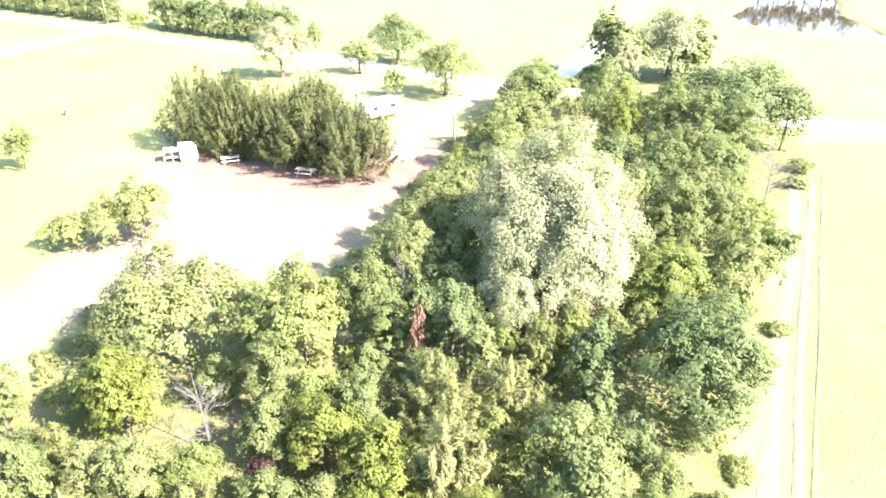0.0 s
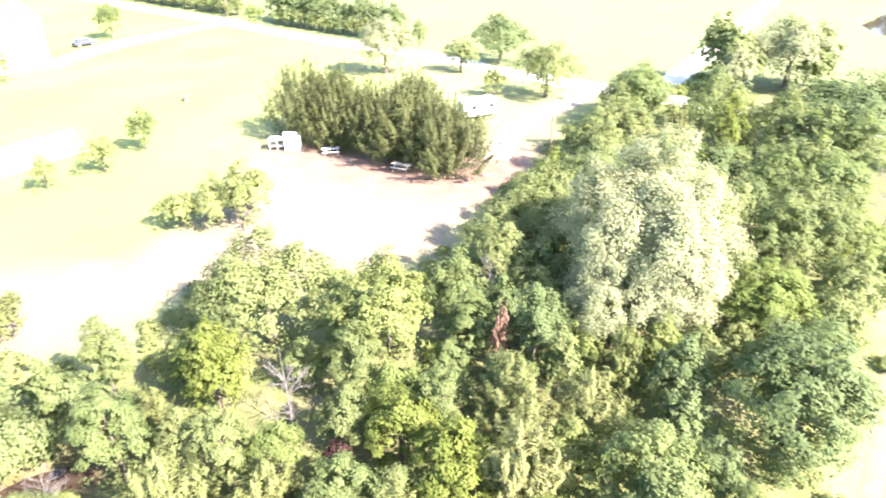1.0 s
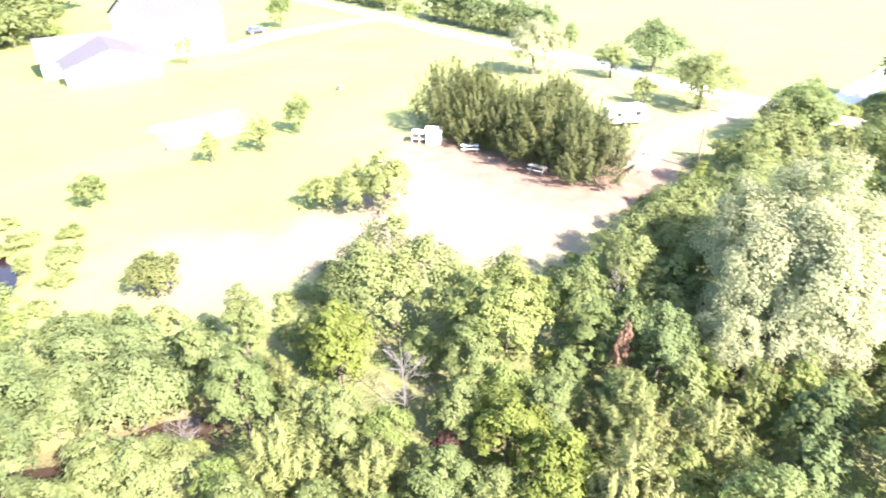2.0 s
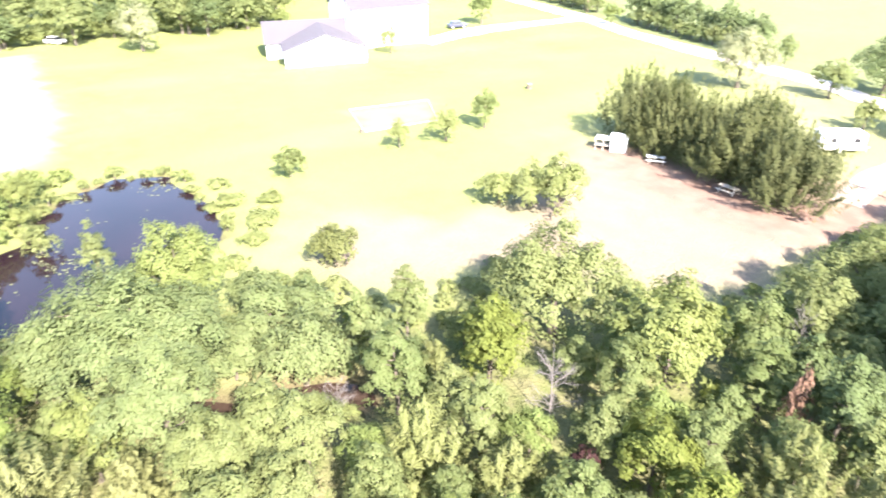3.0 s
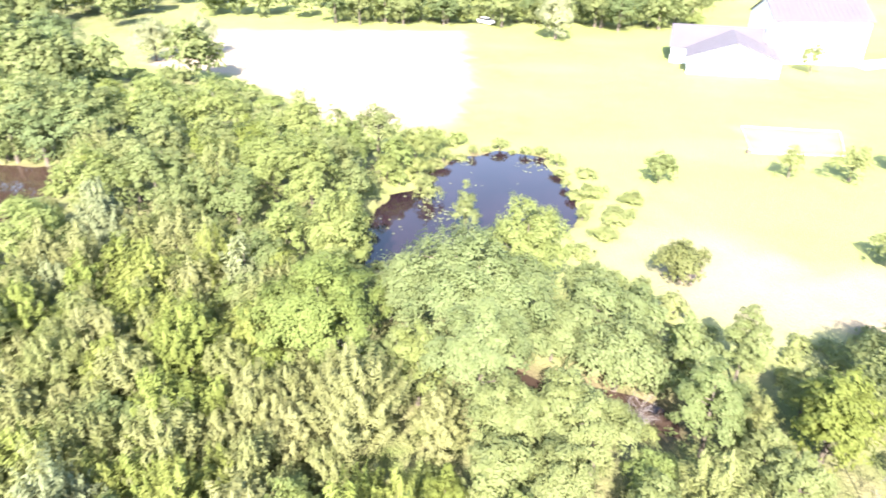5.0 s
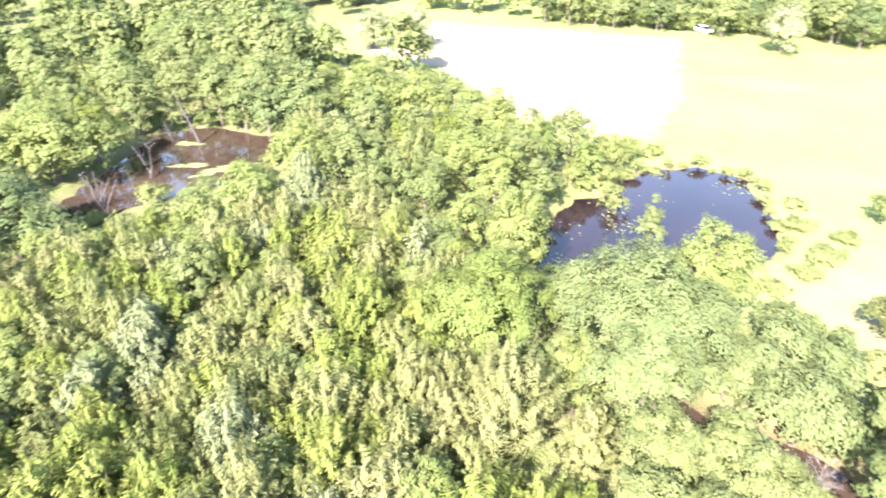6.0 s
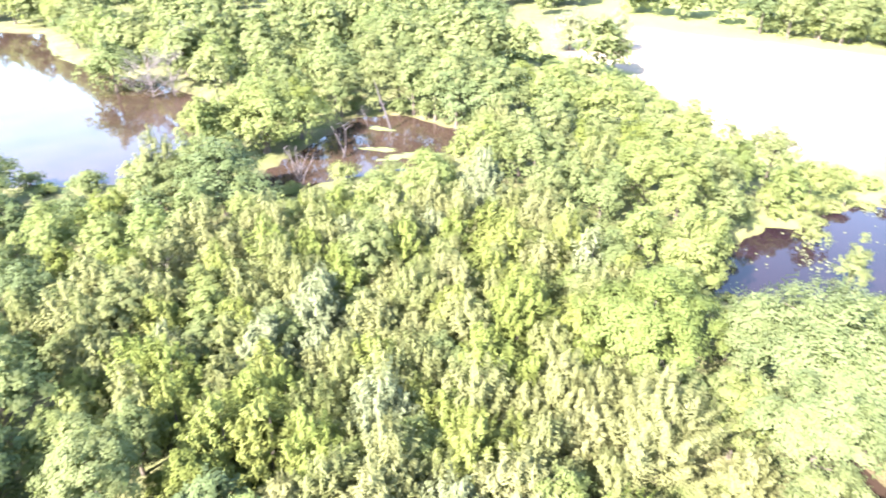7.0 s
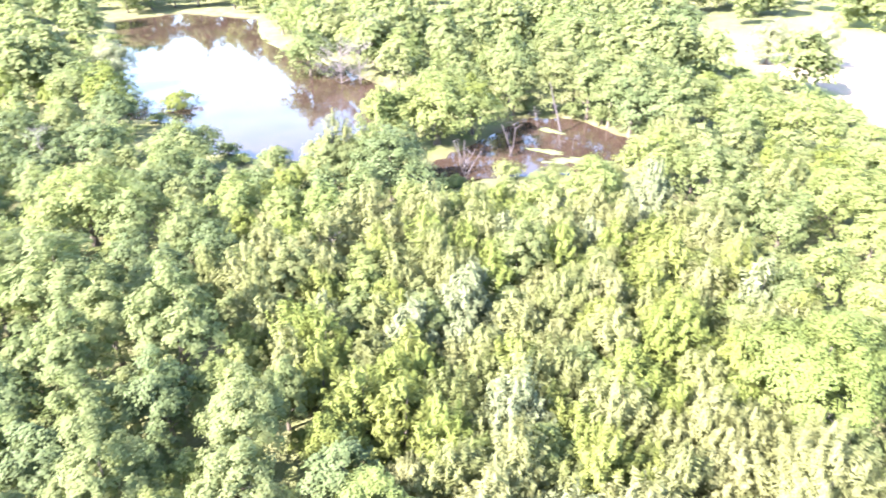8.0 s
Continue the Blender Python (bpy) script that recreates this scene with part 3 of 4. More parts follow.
plant("elm", -3.6, 36.9, 7.0, 2.1)
plant("elm", 2.3, 33.2, 7.0, 1.6)
plant("elm", -4.6, 29.1, 7.0, 2.0)
plant("elm", 23.3, 93.9, 9.0, 4.7)
plant("elm", 43.2, 80.5, 9.0, 3.6)
plant("elm", 28.1, 80.7, 10.0, 4.9)
plant("elm", 28.3, 63.1, 9.0, 4.1)
plant("elm", 23.1, 64.7, 9.0, 3.7)
plant("elm", 27.4, 48.4, 7.0, 2.6)
plant("elm", 20.4, 52.3, 9.0, 3.4)
plant("elm", 23.4, 45.4, 8.0, 2.9)
plant("elm", 24.8, 52.4, 9.0, 2.9)
plant("elm", 17.0, 54.6, 10.0, 2.1)
plant("elm", 14.6, 29.1, 5.0, 2.2)
plant("elm", -65.8, 10.2, 9.0, 3.2)
plant("bright", -72.4, 12.3, 9.0, 2.6)
for x, y, h, r in ((-38.8, 28.3, 2.6, 1.5), (-36.4, 28.9, 3.4, 1.4), (-34.6, 30.6, 2.4, 1.6), (-40.8, 26.6, 2.6, 1.7)):
    plant("elm", x, y, h, r, label="small pale sapling at the edge of the dry grass", called="sapling")
plant("elm", -22.0, 23.8, 8.0, 2.4)
plant("elm", -26.3, 29.8, 7.0, 1.8)
plant("elm", -28.3, 27.0, 6.0, 1.4)
plant("elm", -15.7, 24.0, 7.0, 2.1)
plant("bright", -61.5, 7.4, 10.0, 4.2)
plant("bright", -90.2, -7.2, 10.0, 6.0)
plant("elm", -88.9, -15.0, 10.0, 6.0)
plant("bright", -67.6, -13.0, 9.0, 4.0)
plant("elm", -66.5, -7.3, 9.0, 3.9)
plant("elm", -125.2, -33.2, 11.0, 9.0)
plant("elm", -122.2, -42.1, 11.0, 9.0)
plant("elm", -94.6, -31.4, 10.0, 3.9)
plant("elm", -87.5, -38.0, 9.0, 3.5)
plant("elm", 5.8, 72.9, 9.5, 3.6)
plant("elm", 0.7, 44.6, 7.5, 4.1)
plant("elm", 2.2, 51.7, 8.0, 4.6)
plant("elm", 5.3, 61.4, 9.5, 4.4)
plant("elm", 6.8, 65.5, 7.5, 3.3)
plant("elm", 33.8, 73.0, 10.0, 4.3)
plant("elm", 30.3, 76.2, 10.0, 4.0)
plant("elm", -60.6, -104.4, 9.0, 8.4)
plant("elm", -48.9, -62.6, 7.0, 5.3)
plant("elm", -33.1, -50.3, 8.0, 3.6)
plant("elm", -22.2, -32.9, 10.0, 3.9)
plant("elm", -21.3, -43.2, 10.0, 4.1)
plant("elm", -17.2, -36.2, 9.0, 3.0)
plant("elm", -14.2, -30.6, 8.0, 3.2)
plant("elm", -11.8, -25.9, 8.0, 2.9)
plant("elm", -89.9, -21.0, 12.0, 5.3)
plant("elm", -91.6, -79.4, 11.0, 5.8)
plant("elm", -88.1, -58.4, 11.0, 4.1)
plant("elm", -103.3, -57.8, 11.0, 5.7)
plant("elm", -96.5, -42.9, 11.0, 5.5)
plant("elm", -103.6, -38.3, 11.0, 4.8)
plant("elm", -121.5, -34.5, 11.0, 7.7)
plant("elm", -54.5, -39.5, 9.0, 3.2)
plant("elm", -52.0, -43.1, 8.0, 3.4)
plant("elm", -86.9, -38.4, 10.0, 4.0)
plant("elm", -91.8, -33.4, 10.0, 4.2)
plant("elm", -91.6, -28.2, 10.5, 4.1)
plant("elm", -89.6, -24.4, 10.0, 3.9)
plant("cedar", -0.4, 28.8, 8.0, 2.9)
plant("cedar", 3.8, 29.6, 7.0, 2.5)
plant("cedar", 6.0, 34.1, 7.0, 1.7)
plant("cedar", 0.2, 24.2, 8.0, 2.5)
plant("cedar", -17.0, 20.3, 7.0, 2.4)
plant("cedar", -29.0, 5.0, 7.6, 4.3)
plant("cedar", -31.3, -0.5, 7.0, 1.9)
plant("cedar", -54.1, -5.3, 7.0, 3.1)
plant("cedar", -53.2, -43.7, 9.0, 2.8)
plant("cedar", -28.3, -31.6, 8.0, 1.9)
plant("yellow", -19.0, 29.8, 8.0, 2.6)
plant("yellow", -6.5, 26.8, 7.0, 2.4)
plant("yellow", 1.2, 64.6, 7.0, 2.7)
plant("yellow", 21.5, 78.4, 10.0, 2.9)
plant("yellow", -18.5, 28.9, 8.0, 2.2)
plant("yellow", -67.4, -85.3, 4.0, 3.3)
plant("yellow", -77.1, -39.4, 9.0, 3.6)
plant("bare", -13.9, 29.0, 8.0, 2.1)
plant("bare", -3.0, 42.7, 8.0, 1.3)
plant("bare", 34.5, 64.8, 7.0, 3.3)
plant("bare", -92.0, -68.8, 11.0, 4.5)
plant("bare", -90.6, -71.8, 10.0, 5.5)
plant("bare", -104.7, -74.8, 10.0, 5.0)
plant("rust", -1.6, 35.3, 6.6, 0.75)
plant("bright", -41.5, 21.4, 9.8, 4.4)
plant("bright", -47.9, 8.1, 10.0, 3.2)
for x, y, h, r in ((-25.6, 12.6, 6.4, 2.9), (-22.6, 16.8, 6.8, 3.1), (-20.6, 13.6, 6.0, 2.8), (-24.7, 16.0, 6.6, 2.7), (-22.4, 11.2, 5.6, 2.6)):
    plant("elm", x, y, h, r)
plant("bright", -31.9, 9.3, 7.0, 2.1)
plant("bright", -48.7, 7.3, 9.0, 3.3)
plant("bright", -51.0, 3.6, 9.0, 2.2)
plant("bright", -66.1, 4.2, 10.0, 4.5)
plant("bright", -86.2, 0.0, 10.0, 5.3)
plant("bright", -77.1, 9.1, 10.0, 4.2)
plant("bright", -58.5, -16.8, 8.0, 3.6)
plant("bright", -71.4, -41.6, 10.0, 8.4)
plant("bright", -31.5, -55.6, 9.0, 5.8)
plant("bright", -39.4, -44.2, 8.0, 3.6)
plant("bright", -65.5, -45.9, 10.0, 3.6)
plant("bright", -68.8, -43.5, 10.0, 3.6)
plant("bright", -75.7, -43.1, 11.0, 4.2)
for x, y in ((-88.2, -18.2), (-85.6, -15.6), (-90.4, -25.6), (-89.2, -22.0), (-91.2, -30.4), (-90.0, -36.4), (-82.8, -16.8)):
    plant("elm", x, y, 2.8, 2.2, label="leafy shrub hanging over the brown swamp bank", called="bank_shrub")
for x, y, h, r in ((-33.6, 21.6, 4.6, 2.8), (-31.0, 24.4, 4.4, 2.4), (-35.6, 24.4, 5.0, 2.7), (-38.2, 25.6, 4.4, 2.4), (-33.4, 26.8, 4.6, 2.6), (-27.6, 27.4, 4.2, 2.2), (-34.6, 17.4, 5.5, 2.6), (-35.6, 20.2, 3.6, 1.8), (-36.2, 17.6, 4.2, 1.9), (-33.4, 19.8, 2.4, 1.5)):
    plant("vine", x, y, h, r, label="low thicket of pale green vines beside the creek", called="vine_thicket")
plant("shrub", -63.0, 20.0, 4.0, 1.8)
plant("vine", -37.6, 14.8, 10.0, 7.6)
plant("vine", -38.7, 10.6, 8.0, 2.2)
plant("vine", -30.1, 13.0, 9.0, 3.8)
plant("vine", -29.8, 22.9, 6.0, 3.9)
plant("bluefir", -59.4, -11.5, 8.0, 2.5)
plant("bluefir", -47.0, -0.2, 7.0, 1.6)
plant("bluefir", -37.5, -19.3, 6.0, 2.5)
plant("bluefir", -27.1, -10.7, 7.0, 2.2)
plant("bluefir", -35.3, -18.0, 7.0, 2.2)
plant("bluefir", -59.0, -11.3, 8.0, 2.8)
plant("silver", -18.0, -22.5, 9.0, 2.9)
plant("silver", -14.9, -20.1, 7.0, 3.1)
plant("silver", -55.5, -41.4, 8.0, 3.5)
plant("plum", -9.6, 25.0, 4.6, 1.1)
plant("bright", -69.8, 13.0, 8.5, 3.0)
plant("elm", -73.4, 17.2, 9.0, 3.6)
for x, y, h, r in ((9.0, 79, 10, 4.4), (12.4, 90, 10, 5.6), (7, 68, 9.5, 3.8), (1.5, 58, 9, 3.8), (14, 98, 9, 4.8)):
    plant("elm", x, y, h, r)

# trees and shrubs on the open grass
for x, y, h, r in ((-31, 82, 10, 5.0), (-26, 80, 9.5, 4.8), (-20.5, 77.5, 9.5, 4.8), (-15, 75.5, 10.3, 5.4), (-10.3, 72, 9.0, 5.0), (-16, 81, 9.5, 4.5), (-27, 85, 9, 4.2)):
    plant("dark_cedar", x, y, h, r, "cedar row")
LONE = "trees on the open grass"
plant("poplar", -28.1, 116.1, 11, 6.2, LONE, "pale grey-green willow on the grass by the road")
plant("elm", -14.9, 119, 6.8, 3.78, LONE, "small round green tree beside the road")
plant("oak", -8.5, 127.5, 10.5, 7.2, LONE, "dark green roadside tree beside the pale road")
plant("elm", 0.5, 105.7, 9.5, 6.4, LONE, "spreading green tree beside the driveway")
plant("elm", -7.9, 104, 5.5, 2.5, LONE, "slim young tree near the driveway")
plant("shrub", -34.4, 54.3, 4.2, 2.7, LONE, "wide yellow-green shrub in the dry clearing")
plant("shrub", -31.4, 55.6, 5.6, 2.9, LONE, "wide yellow-green shrub in the dry clearing")
plant("shrub", -28.4, 56.3, 7.2, 3.5, LONE, "wide yellow-green shrub in the dry clearing")
plant("elm", -49.5, 73.6, 6, 2.4, LONE, "small thin tree on the lawn")
plant("shrub", -50.4, 65.9, 4.6, 2.7, LONE, "low rounded shrub on the lawn")
plant("shrub", -53.7, 60.5, 4.4, 1.7, LONE, "pale thin shrub on the lawn")
plant("juniper", -39, 35, 4.2, 2.6, LONE, "low round juniper bush on the dry grass")
plant("elm", -57.8, 45.9, 4.2, 2.2, LONE, "small round tree on the lawn")
plant("elm", -89.8, 99.6, 6, 2.7, LONE, "small tree beside the white house")
plant("poplar", -131.3, 71.1, 11, 5.5, LONE, "pale tall tree before the far woods")
plant("oak", -133.7, 88.2, 11, 4.5, LONE, "dark tree before the far woods")
plant("elm", -94, 137, 9, 4, LONE, "green tree beside the gravel drive")
plant("silver", -55.2, 21.5, 6.3, 1.7, LONE, "slender pale tree standing in the pond's edge")
plant("bright", -68.6, 154.5, 6, 3.0, LONE, "small bright tree at the road's bend")
plant("elm", -26, 138, 6, 2.2, LONE, "small tree by the road")
for i in range(9):
    plant("oak", -66 + 4.2 * i, 163 - 2.3 * i, 8.5 + 1.2 * math.sin(2.3 * i), 3.6 + 0.6 * math.sin(i), "hedgerow trees", "dense green hedgerow tree along the road")
for i in range(8):
    plant("oak", -128 + 6.4 * i, 196 - 3.2 * i, 9 + 1.5 * math.sin(1.7 * i), 4.5, "hedgerow trees", "dense green hedgerow tree along the road")
for i in range(12):
    plant("elm", -64 + 3.1 * i, 159.5 - 1.75 * i, 4.2 + 0.6 * math.sin(i), 2.6, "hedgerow trees", "dense low hedgerow shrub along the road", "hedge_shrub")
for i in range(10):
    plant("elm", -124 + 5 * i, 191.5 - 2.6 * i, 4.5, 3.2, "hedgerow trees", "dense low hedgerow shrub along the road", "hedge_shrub")
for i in range(17):
    t = i / 16
    k = t * 5.999
    a, b = LAKE[int(k)], LAKE[int(k) + 1]
    f = k - int(k)
    x, y = a[0] + (b[0] - a[0]) * f, a[1] + (b[1] - a[1]) * f
    plant(("elm", "bright", "oak")[i % 3], x - 7.5, y - 1.5 - 4 * (k < 1.2), 10 + 1.5 * math.sin(2.2 * i), 4.8, "lake bank trees", "tall green tree on the far bank of the brown pond")
for i in range(11):
    t = i / 24
    plant("shrub", 13.2 + 29 * t + 1.6 * math.sin(4.3 * i), 22.5 + 49 * t + math.sin(7.7 * i), 0.7 + 0.3 * math.sin(3 * i), 1.0 + 0.4 * math.sin(5 * i), "field edge weeds", "low pale weedy bush along the field edge", "weed_bush")
for i in range(20):
    k = 3.2 + i / 20 * 6.3
    a, b = POND[int(k)], POND[int(k) + 1]
    f = k - int(k)
    x, y = a[0] + (b[0] - a[0]) * f, a[1] + (b[1] - a[1]) * f
    out = Vector((x + 61, y - 24)).normalized() * (1.1 + 0.5 * math.sin(5 * i))
    plant("shrub", x + out.x, y + out.y, 1.1 + 0.5 * math.sin(3.7 * i), 1.0 + 0.35 * math.sin(2.3 * i), "pond shrubs", "clump of pale green reeds on the pond rim", "reed_clump")
for x, y, r in ((-57, 37, 2.4), (-54, 40, 2.2), (-51, 36, 2.6), (-48, 33, 2.2), (-62, 39, 1.8), (-77, 24, 2.4), (-77, 28, 2.0), (-46, 29, 2.0)):
    plant("shrub", x, y, r * 0.55, r * 0.8, "pond shrubs", "low yellow-green shrub on the pond bank")
for x, y, h, r in ((-68.4, 16.9, 3.4, 2.0), (-66.9, 17.9, 1.8, 1.4), (-69.3, 20.8, 2.2, 1.7), (-70.0, 18.6, 4.8, 2.6), (-73.2, 21.8, 4.8, 2.8), (-76.2, 25.0, 3.4, 2.2), (-77.4, 29.0, 1.6, 1.6)):
    plant("bright", x, y, h, r, "pond shrubs", "yellow-green willow shrub on the pond bank", "willow_shrub")


# Wooded cells without water, looked up along the camera's sight lines.
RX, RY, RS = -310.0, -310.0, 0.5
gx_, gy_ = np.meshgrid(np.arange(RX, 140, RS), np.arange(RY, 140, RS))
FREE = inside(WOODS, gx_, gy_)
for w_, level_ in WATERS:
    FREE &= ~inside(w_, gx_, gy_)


for i in range(15):
    t = i / 14
    x, y = (-166 + 34 * t + 2.5 * math.sin(2.1 * i), 30 + 76 * t + 3 * math.sin(3.3 * i))
    plant(("oak", "elm", "elm", "silver")[i % 4], x, y, 11 + 2 * math.sin(1.3 * i), 5.2 + 0.8 * math.sin(4 * i), "far wood edge", "tall tree at the shaded edge of the far woods")
for i in range(26):
    t = i / 25
    plant(("elm", "bright")[i % 2], -169 + 34 * t + 2 * math.sin(5.1 * i), 32 + 76 * t, 4.5 + math.sin(2.7 * i), 3.2, "far wood edge", "low leafy undergrowth at the far woods' edge", "undergrowth_bush")
for i in range(11):
    plant("elm", 90 + 4.6 * i, 246 - 1.4 * i, 16 + 2 * math.sin(2 * i), 5.0, "pond bank trees", "tall green tree on the far pond's bank")


def view_clear(x, y, h, r):
    """Whether a tree that size leaves water and open ground in the camera's sight."""
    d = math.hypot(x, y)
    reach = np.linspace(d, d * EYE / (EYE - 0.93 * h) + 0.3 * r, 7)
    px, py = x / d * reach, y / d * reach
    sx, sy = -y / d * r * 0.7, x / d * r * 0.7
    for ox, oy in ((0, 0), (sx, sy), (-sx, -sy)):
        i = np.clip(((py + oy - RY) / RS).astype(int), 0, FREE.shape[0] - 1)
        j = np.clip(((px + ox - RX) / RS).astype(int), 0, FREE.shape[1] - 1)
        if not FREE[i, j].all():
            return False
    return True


def fill(poly, gap, near, far, choose, seed, clear=0.75, avoid=(), label="", called="", low=False):
    """Random plants in a polygon, kept apart from what grows already."""
    rng = np.random.RandomState(seed)
    lo, hi = np.min(poly, 0), np.max(poly, 0)
    made = 0
    lo, hi = np.maximum(lo, -far), np.minimum(hi, far)
    n = int((hi[0] - lo[0]) * (hi[1] - lo[1]) / gap ** 2 * 5)
    pts = rng.uniform(lo, hi, (n, 2))
    ok = inside(poly, pts[:, 0], pts[:, 1])
    dist = np.hypot(pts[:, 0], pts[:, 1])
    ok &= (dist > near) & (dist < far)
    for w, level in WATERS:
        ok &= signed(w, pts[:, 0], pts[:, 1]) < -0.6
    for w in avoid:
        ok &= ~inside(w, pts[:, 0], pts[:, 1])
    for x, y in pts[ok]:
        kind, h, r = choose(rng, math.hypot(x, y))
        grown = np.array(GROWN)
        if ((grown[:, 0] - x) ** 2 + (grown[:, 1] - y) ** 2 > ((r + grown[:, 2]) * clear) ** 2).all() and (low or view_clear(x, y, h, r)):
            plant(kind, round(float(x), 2), round(float(y), 2), h, r, label=label, called=called)
            made += 1
    return made


def cedar_mix(rng, d):
    kind = rng.choice(["cedar", "gold_cedar", "elm", "bluefir", "bright"], p=[0.52, 0.27, 0.09, 0.04, 0.08])
    r = rng.uniform(1.7, 3.0)
    return kind, r * rng.uniform(2.0, 2.7), r


def wood_mix(rng, d):
    kind = rng.choice(["elm", "bright", "oak", "yellow", "cedar", "silver"], p=[0.46, 0.24, 0.1, 0.08, 0.09, 0.03])
    big = 1.0 if d < 60 else 1.35
    r = rng.uniform(1.7, 2.9) * big
    return kind, r * rng.uniform(1.8, 2.6) + 1.0, r


def shade_mix(rng, d):
    r = rng.uniform(2.3, 3.7)
    return rng.choice(["oak", "elm", "silver"], p=[0.5, 0.4, 0.1]), r * rng.uniform(2.0, 2.6), r


def bank_mix(rng, d):
    r = rng.uniform(0.9, 1.4) * (1.0 if d < 60 else 1.7)
    return rng.choice(["shrub", "bright", "elm"], p=[0.4, 0.3, 0.3]), r * rng.uniform(0.7, 1.1), r


def far_bank_mix(rng, d):
    r = rng.uniform(2.0, 3.0)
    return rng.choice(["bright", "elm"]), r * rng.uniform(0.6, 0.9), r


def under_mix(rng, d):
    kind = rng.choice(["elm", "shrub", "bright", "yellow"], p=[0.4, 0.2, 0.25, 0.15])
    r = rng.uniform(1.0, 1.7) * (1.0 if d < 60 else 1.5)
    return kind, r * rng.uniform(1.3, 1.8), r


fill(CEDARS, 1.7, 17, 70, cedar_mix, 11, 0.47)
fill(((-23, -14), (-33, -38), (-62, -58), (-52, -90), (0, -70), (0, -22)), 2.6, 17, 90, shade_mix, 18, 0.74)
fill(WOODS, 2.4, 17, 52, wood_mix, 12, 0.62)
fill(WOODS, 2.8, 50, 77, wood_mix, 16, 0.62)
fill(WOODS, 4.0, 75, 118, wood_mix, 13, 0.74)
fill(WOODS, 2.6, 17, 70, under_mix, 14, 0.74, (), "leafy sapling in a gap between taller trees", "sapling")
fill(WOODS, 2.6, 17, 92, bank_mix, 15, 0.86, (), "low leafy shrub on a bank or wood edge", "bank_shrub", True)
fill(WOODS, 5.0, 92, 165, far_bank_mix, 17, 0.8, (), "low leafy shrub on a distant pond bank", "pond_bank_shrub", True)


def far_woods(name, poly, gap, near, far, seed, label, hi=(9, 13)):
    """Distant woods as one mass of leaf clumps."""
    rng = np.random.RandomState(seed)
    lo, up = np.min(poly, 0), np.max(poly, 0)
    n = int((up[0] - lo[0]) * (up[1] - lo[1]) / gap ** 2)
    pts = rng.uniform(lo, up, (n, 2))
    d = np.hypot(pts[:, 0], pts[:, 1])
    ok = inside(poly, pts[:, 0], pts[:, 1]) & (d > near) & (d < far)
    for w, level in WATERS:
        ok &= signed(w, pts[:, 0], pts[:, 1]) < -2.5
    cos, quads, total = [], [], 0
    for x, y in pts[ok]:
        r, h = rng.uniform(3.2, 5.2), rng.uniform(*hi)
        p, nrm, point, ratio, c = crown_round(rng, r, h, 0.75, "elm", 0.72)
        co, q = cards(p, nrm, 0.86, 0.64, rng)
        cos.append(co + (x, y, 0))
        quads.append(q + total)
        total += len(co)
    me = mesh_from(name, np.concatenate(cos), np.concatenate(quads), [LEAF["elm"]])
    return tagged(part(name, me, None), label, "woods", kind="stuff")


far_woods("far_woods", WOODS, 8.3, 116, 245, 21, "distant dense green woods behind the ponds")
far_woods("far_tree_line", ((-185, -5), (-168, 38), (-155, 60), (-141, 80), (-135, 104), (-150, 130), (-230, 210), (-300, 100), (-260, 0)), 7.5, 0, 215, 22, "distant tree line behind the lawn")


# ---- buildings, vehicles and small things on the lawn ----
def thing(name, x, y, turn, label, category, group="", z=None):
    ob = new(name)
    ob.matrix_basis = pose(x, y, float(height(x, y)) if z is None else z, 0, 0, turn)
    return tagged(ob, label, category, group)


def prism(bm, x0, x1, y0, y1, z0, z1, over=0.0, thick=0.14):
    """Two sloping roof slabs with the ridge along x."""
    ym = (y0 + y1) / 2
    for side in (-1, 1):
        ye = ym + side * ((y1 - y0) / 2 + over)
        drop = (z1 - z0) * over / ((y1 - y0) / 2)
        vs = []
        for dz in (0, thick):
            vs += [bm.verts.new(v) for v in ((x0 - over, ye, z0 - drop + dz), (x1 + over, ye, z0 - drop + dz), (x1 + over, ym, z1 + dz), (x0 - over, ym, z1 + dz))]
        for f in ((0, 1, 2, 3), (4, 5, 6, 7), (0, 1, 5, 4), (1, 2, 6, 5), (2, 3, 7, 6), (3, 0, 4, 7)):
            bm.faces.new([vs[i] for i in f])
    bmesh.ops.recalc_face_normals(bm, faces=bm.faces[:])
    return bm


def gable_wall(x, y0, y1, z0, z1, zr, thick):
    """An end wall with a pointed top, across y."""
    bm = bmesh.new()
    rings = []
    for dx in (0, thick):
        rings.append([bm.verts.new((x + dx, yy, zz)) for yy, zz in ((y0, z0), (y1, z0), (y1, z1), ((y0 + y1) / 2, zr), (y0, z1))])
    bm.faces.new(rings[0])
    bm.faces.new(rings[1][::-1])
    for i in range(5):
        j = (i + 1) % 5
        bm.faces.new((rings[0][j], rings[0][i], rings[1][i], rings[1][j]))
    bmesh.ops.recalc_face_normals(bm, faces=bm.faces[:])
    return bm


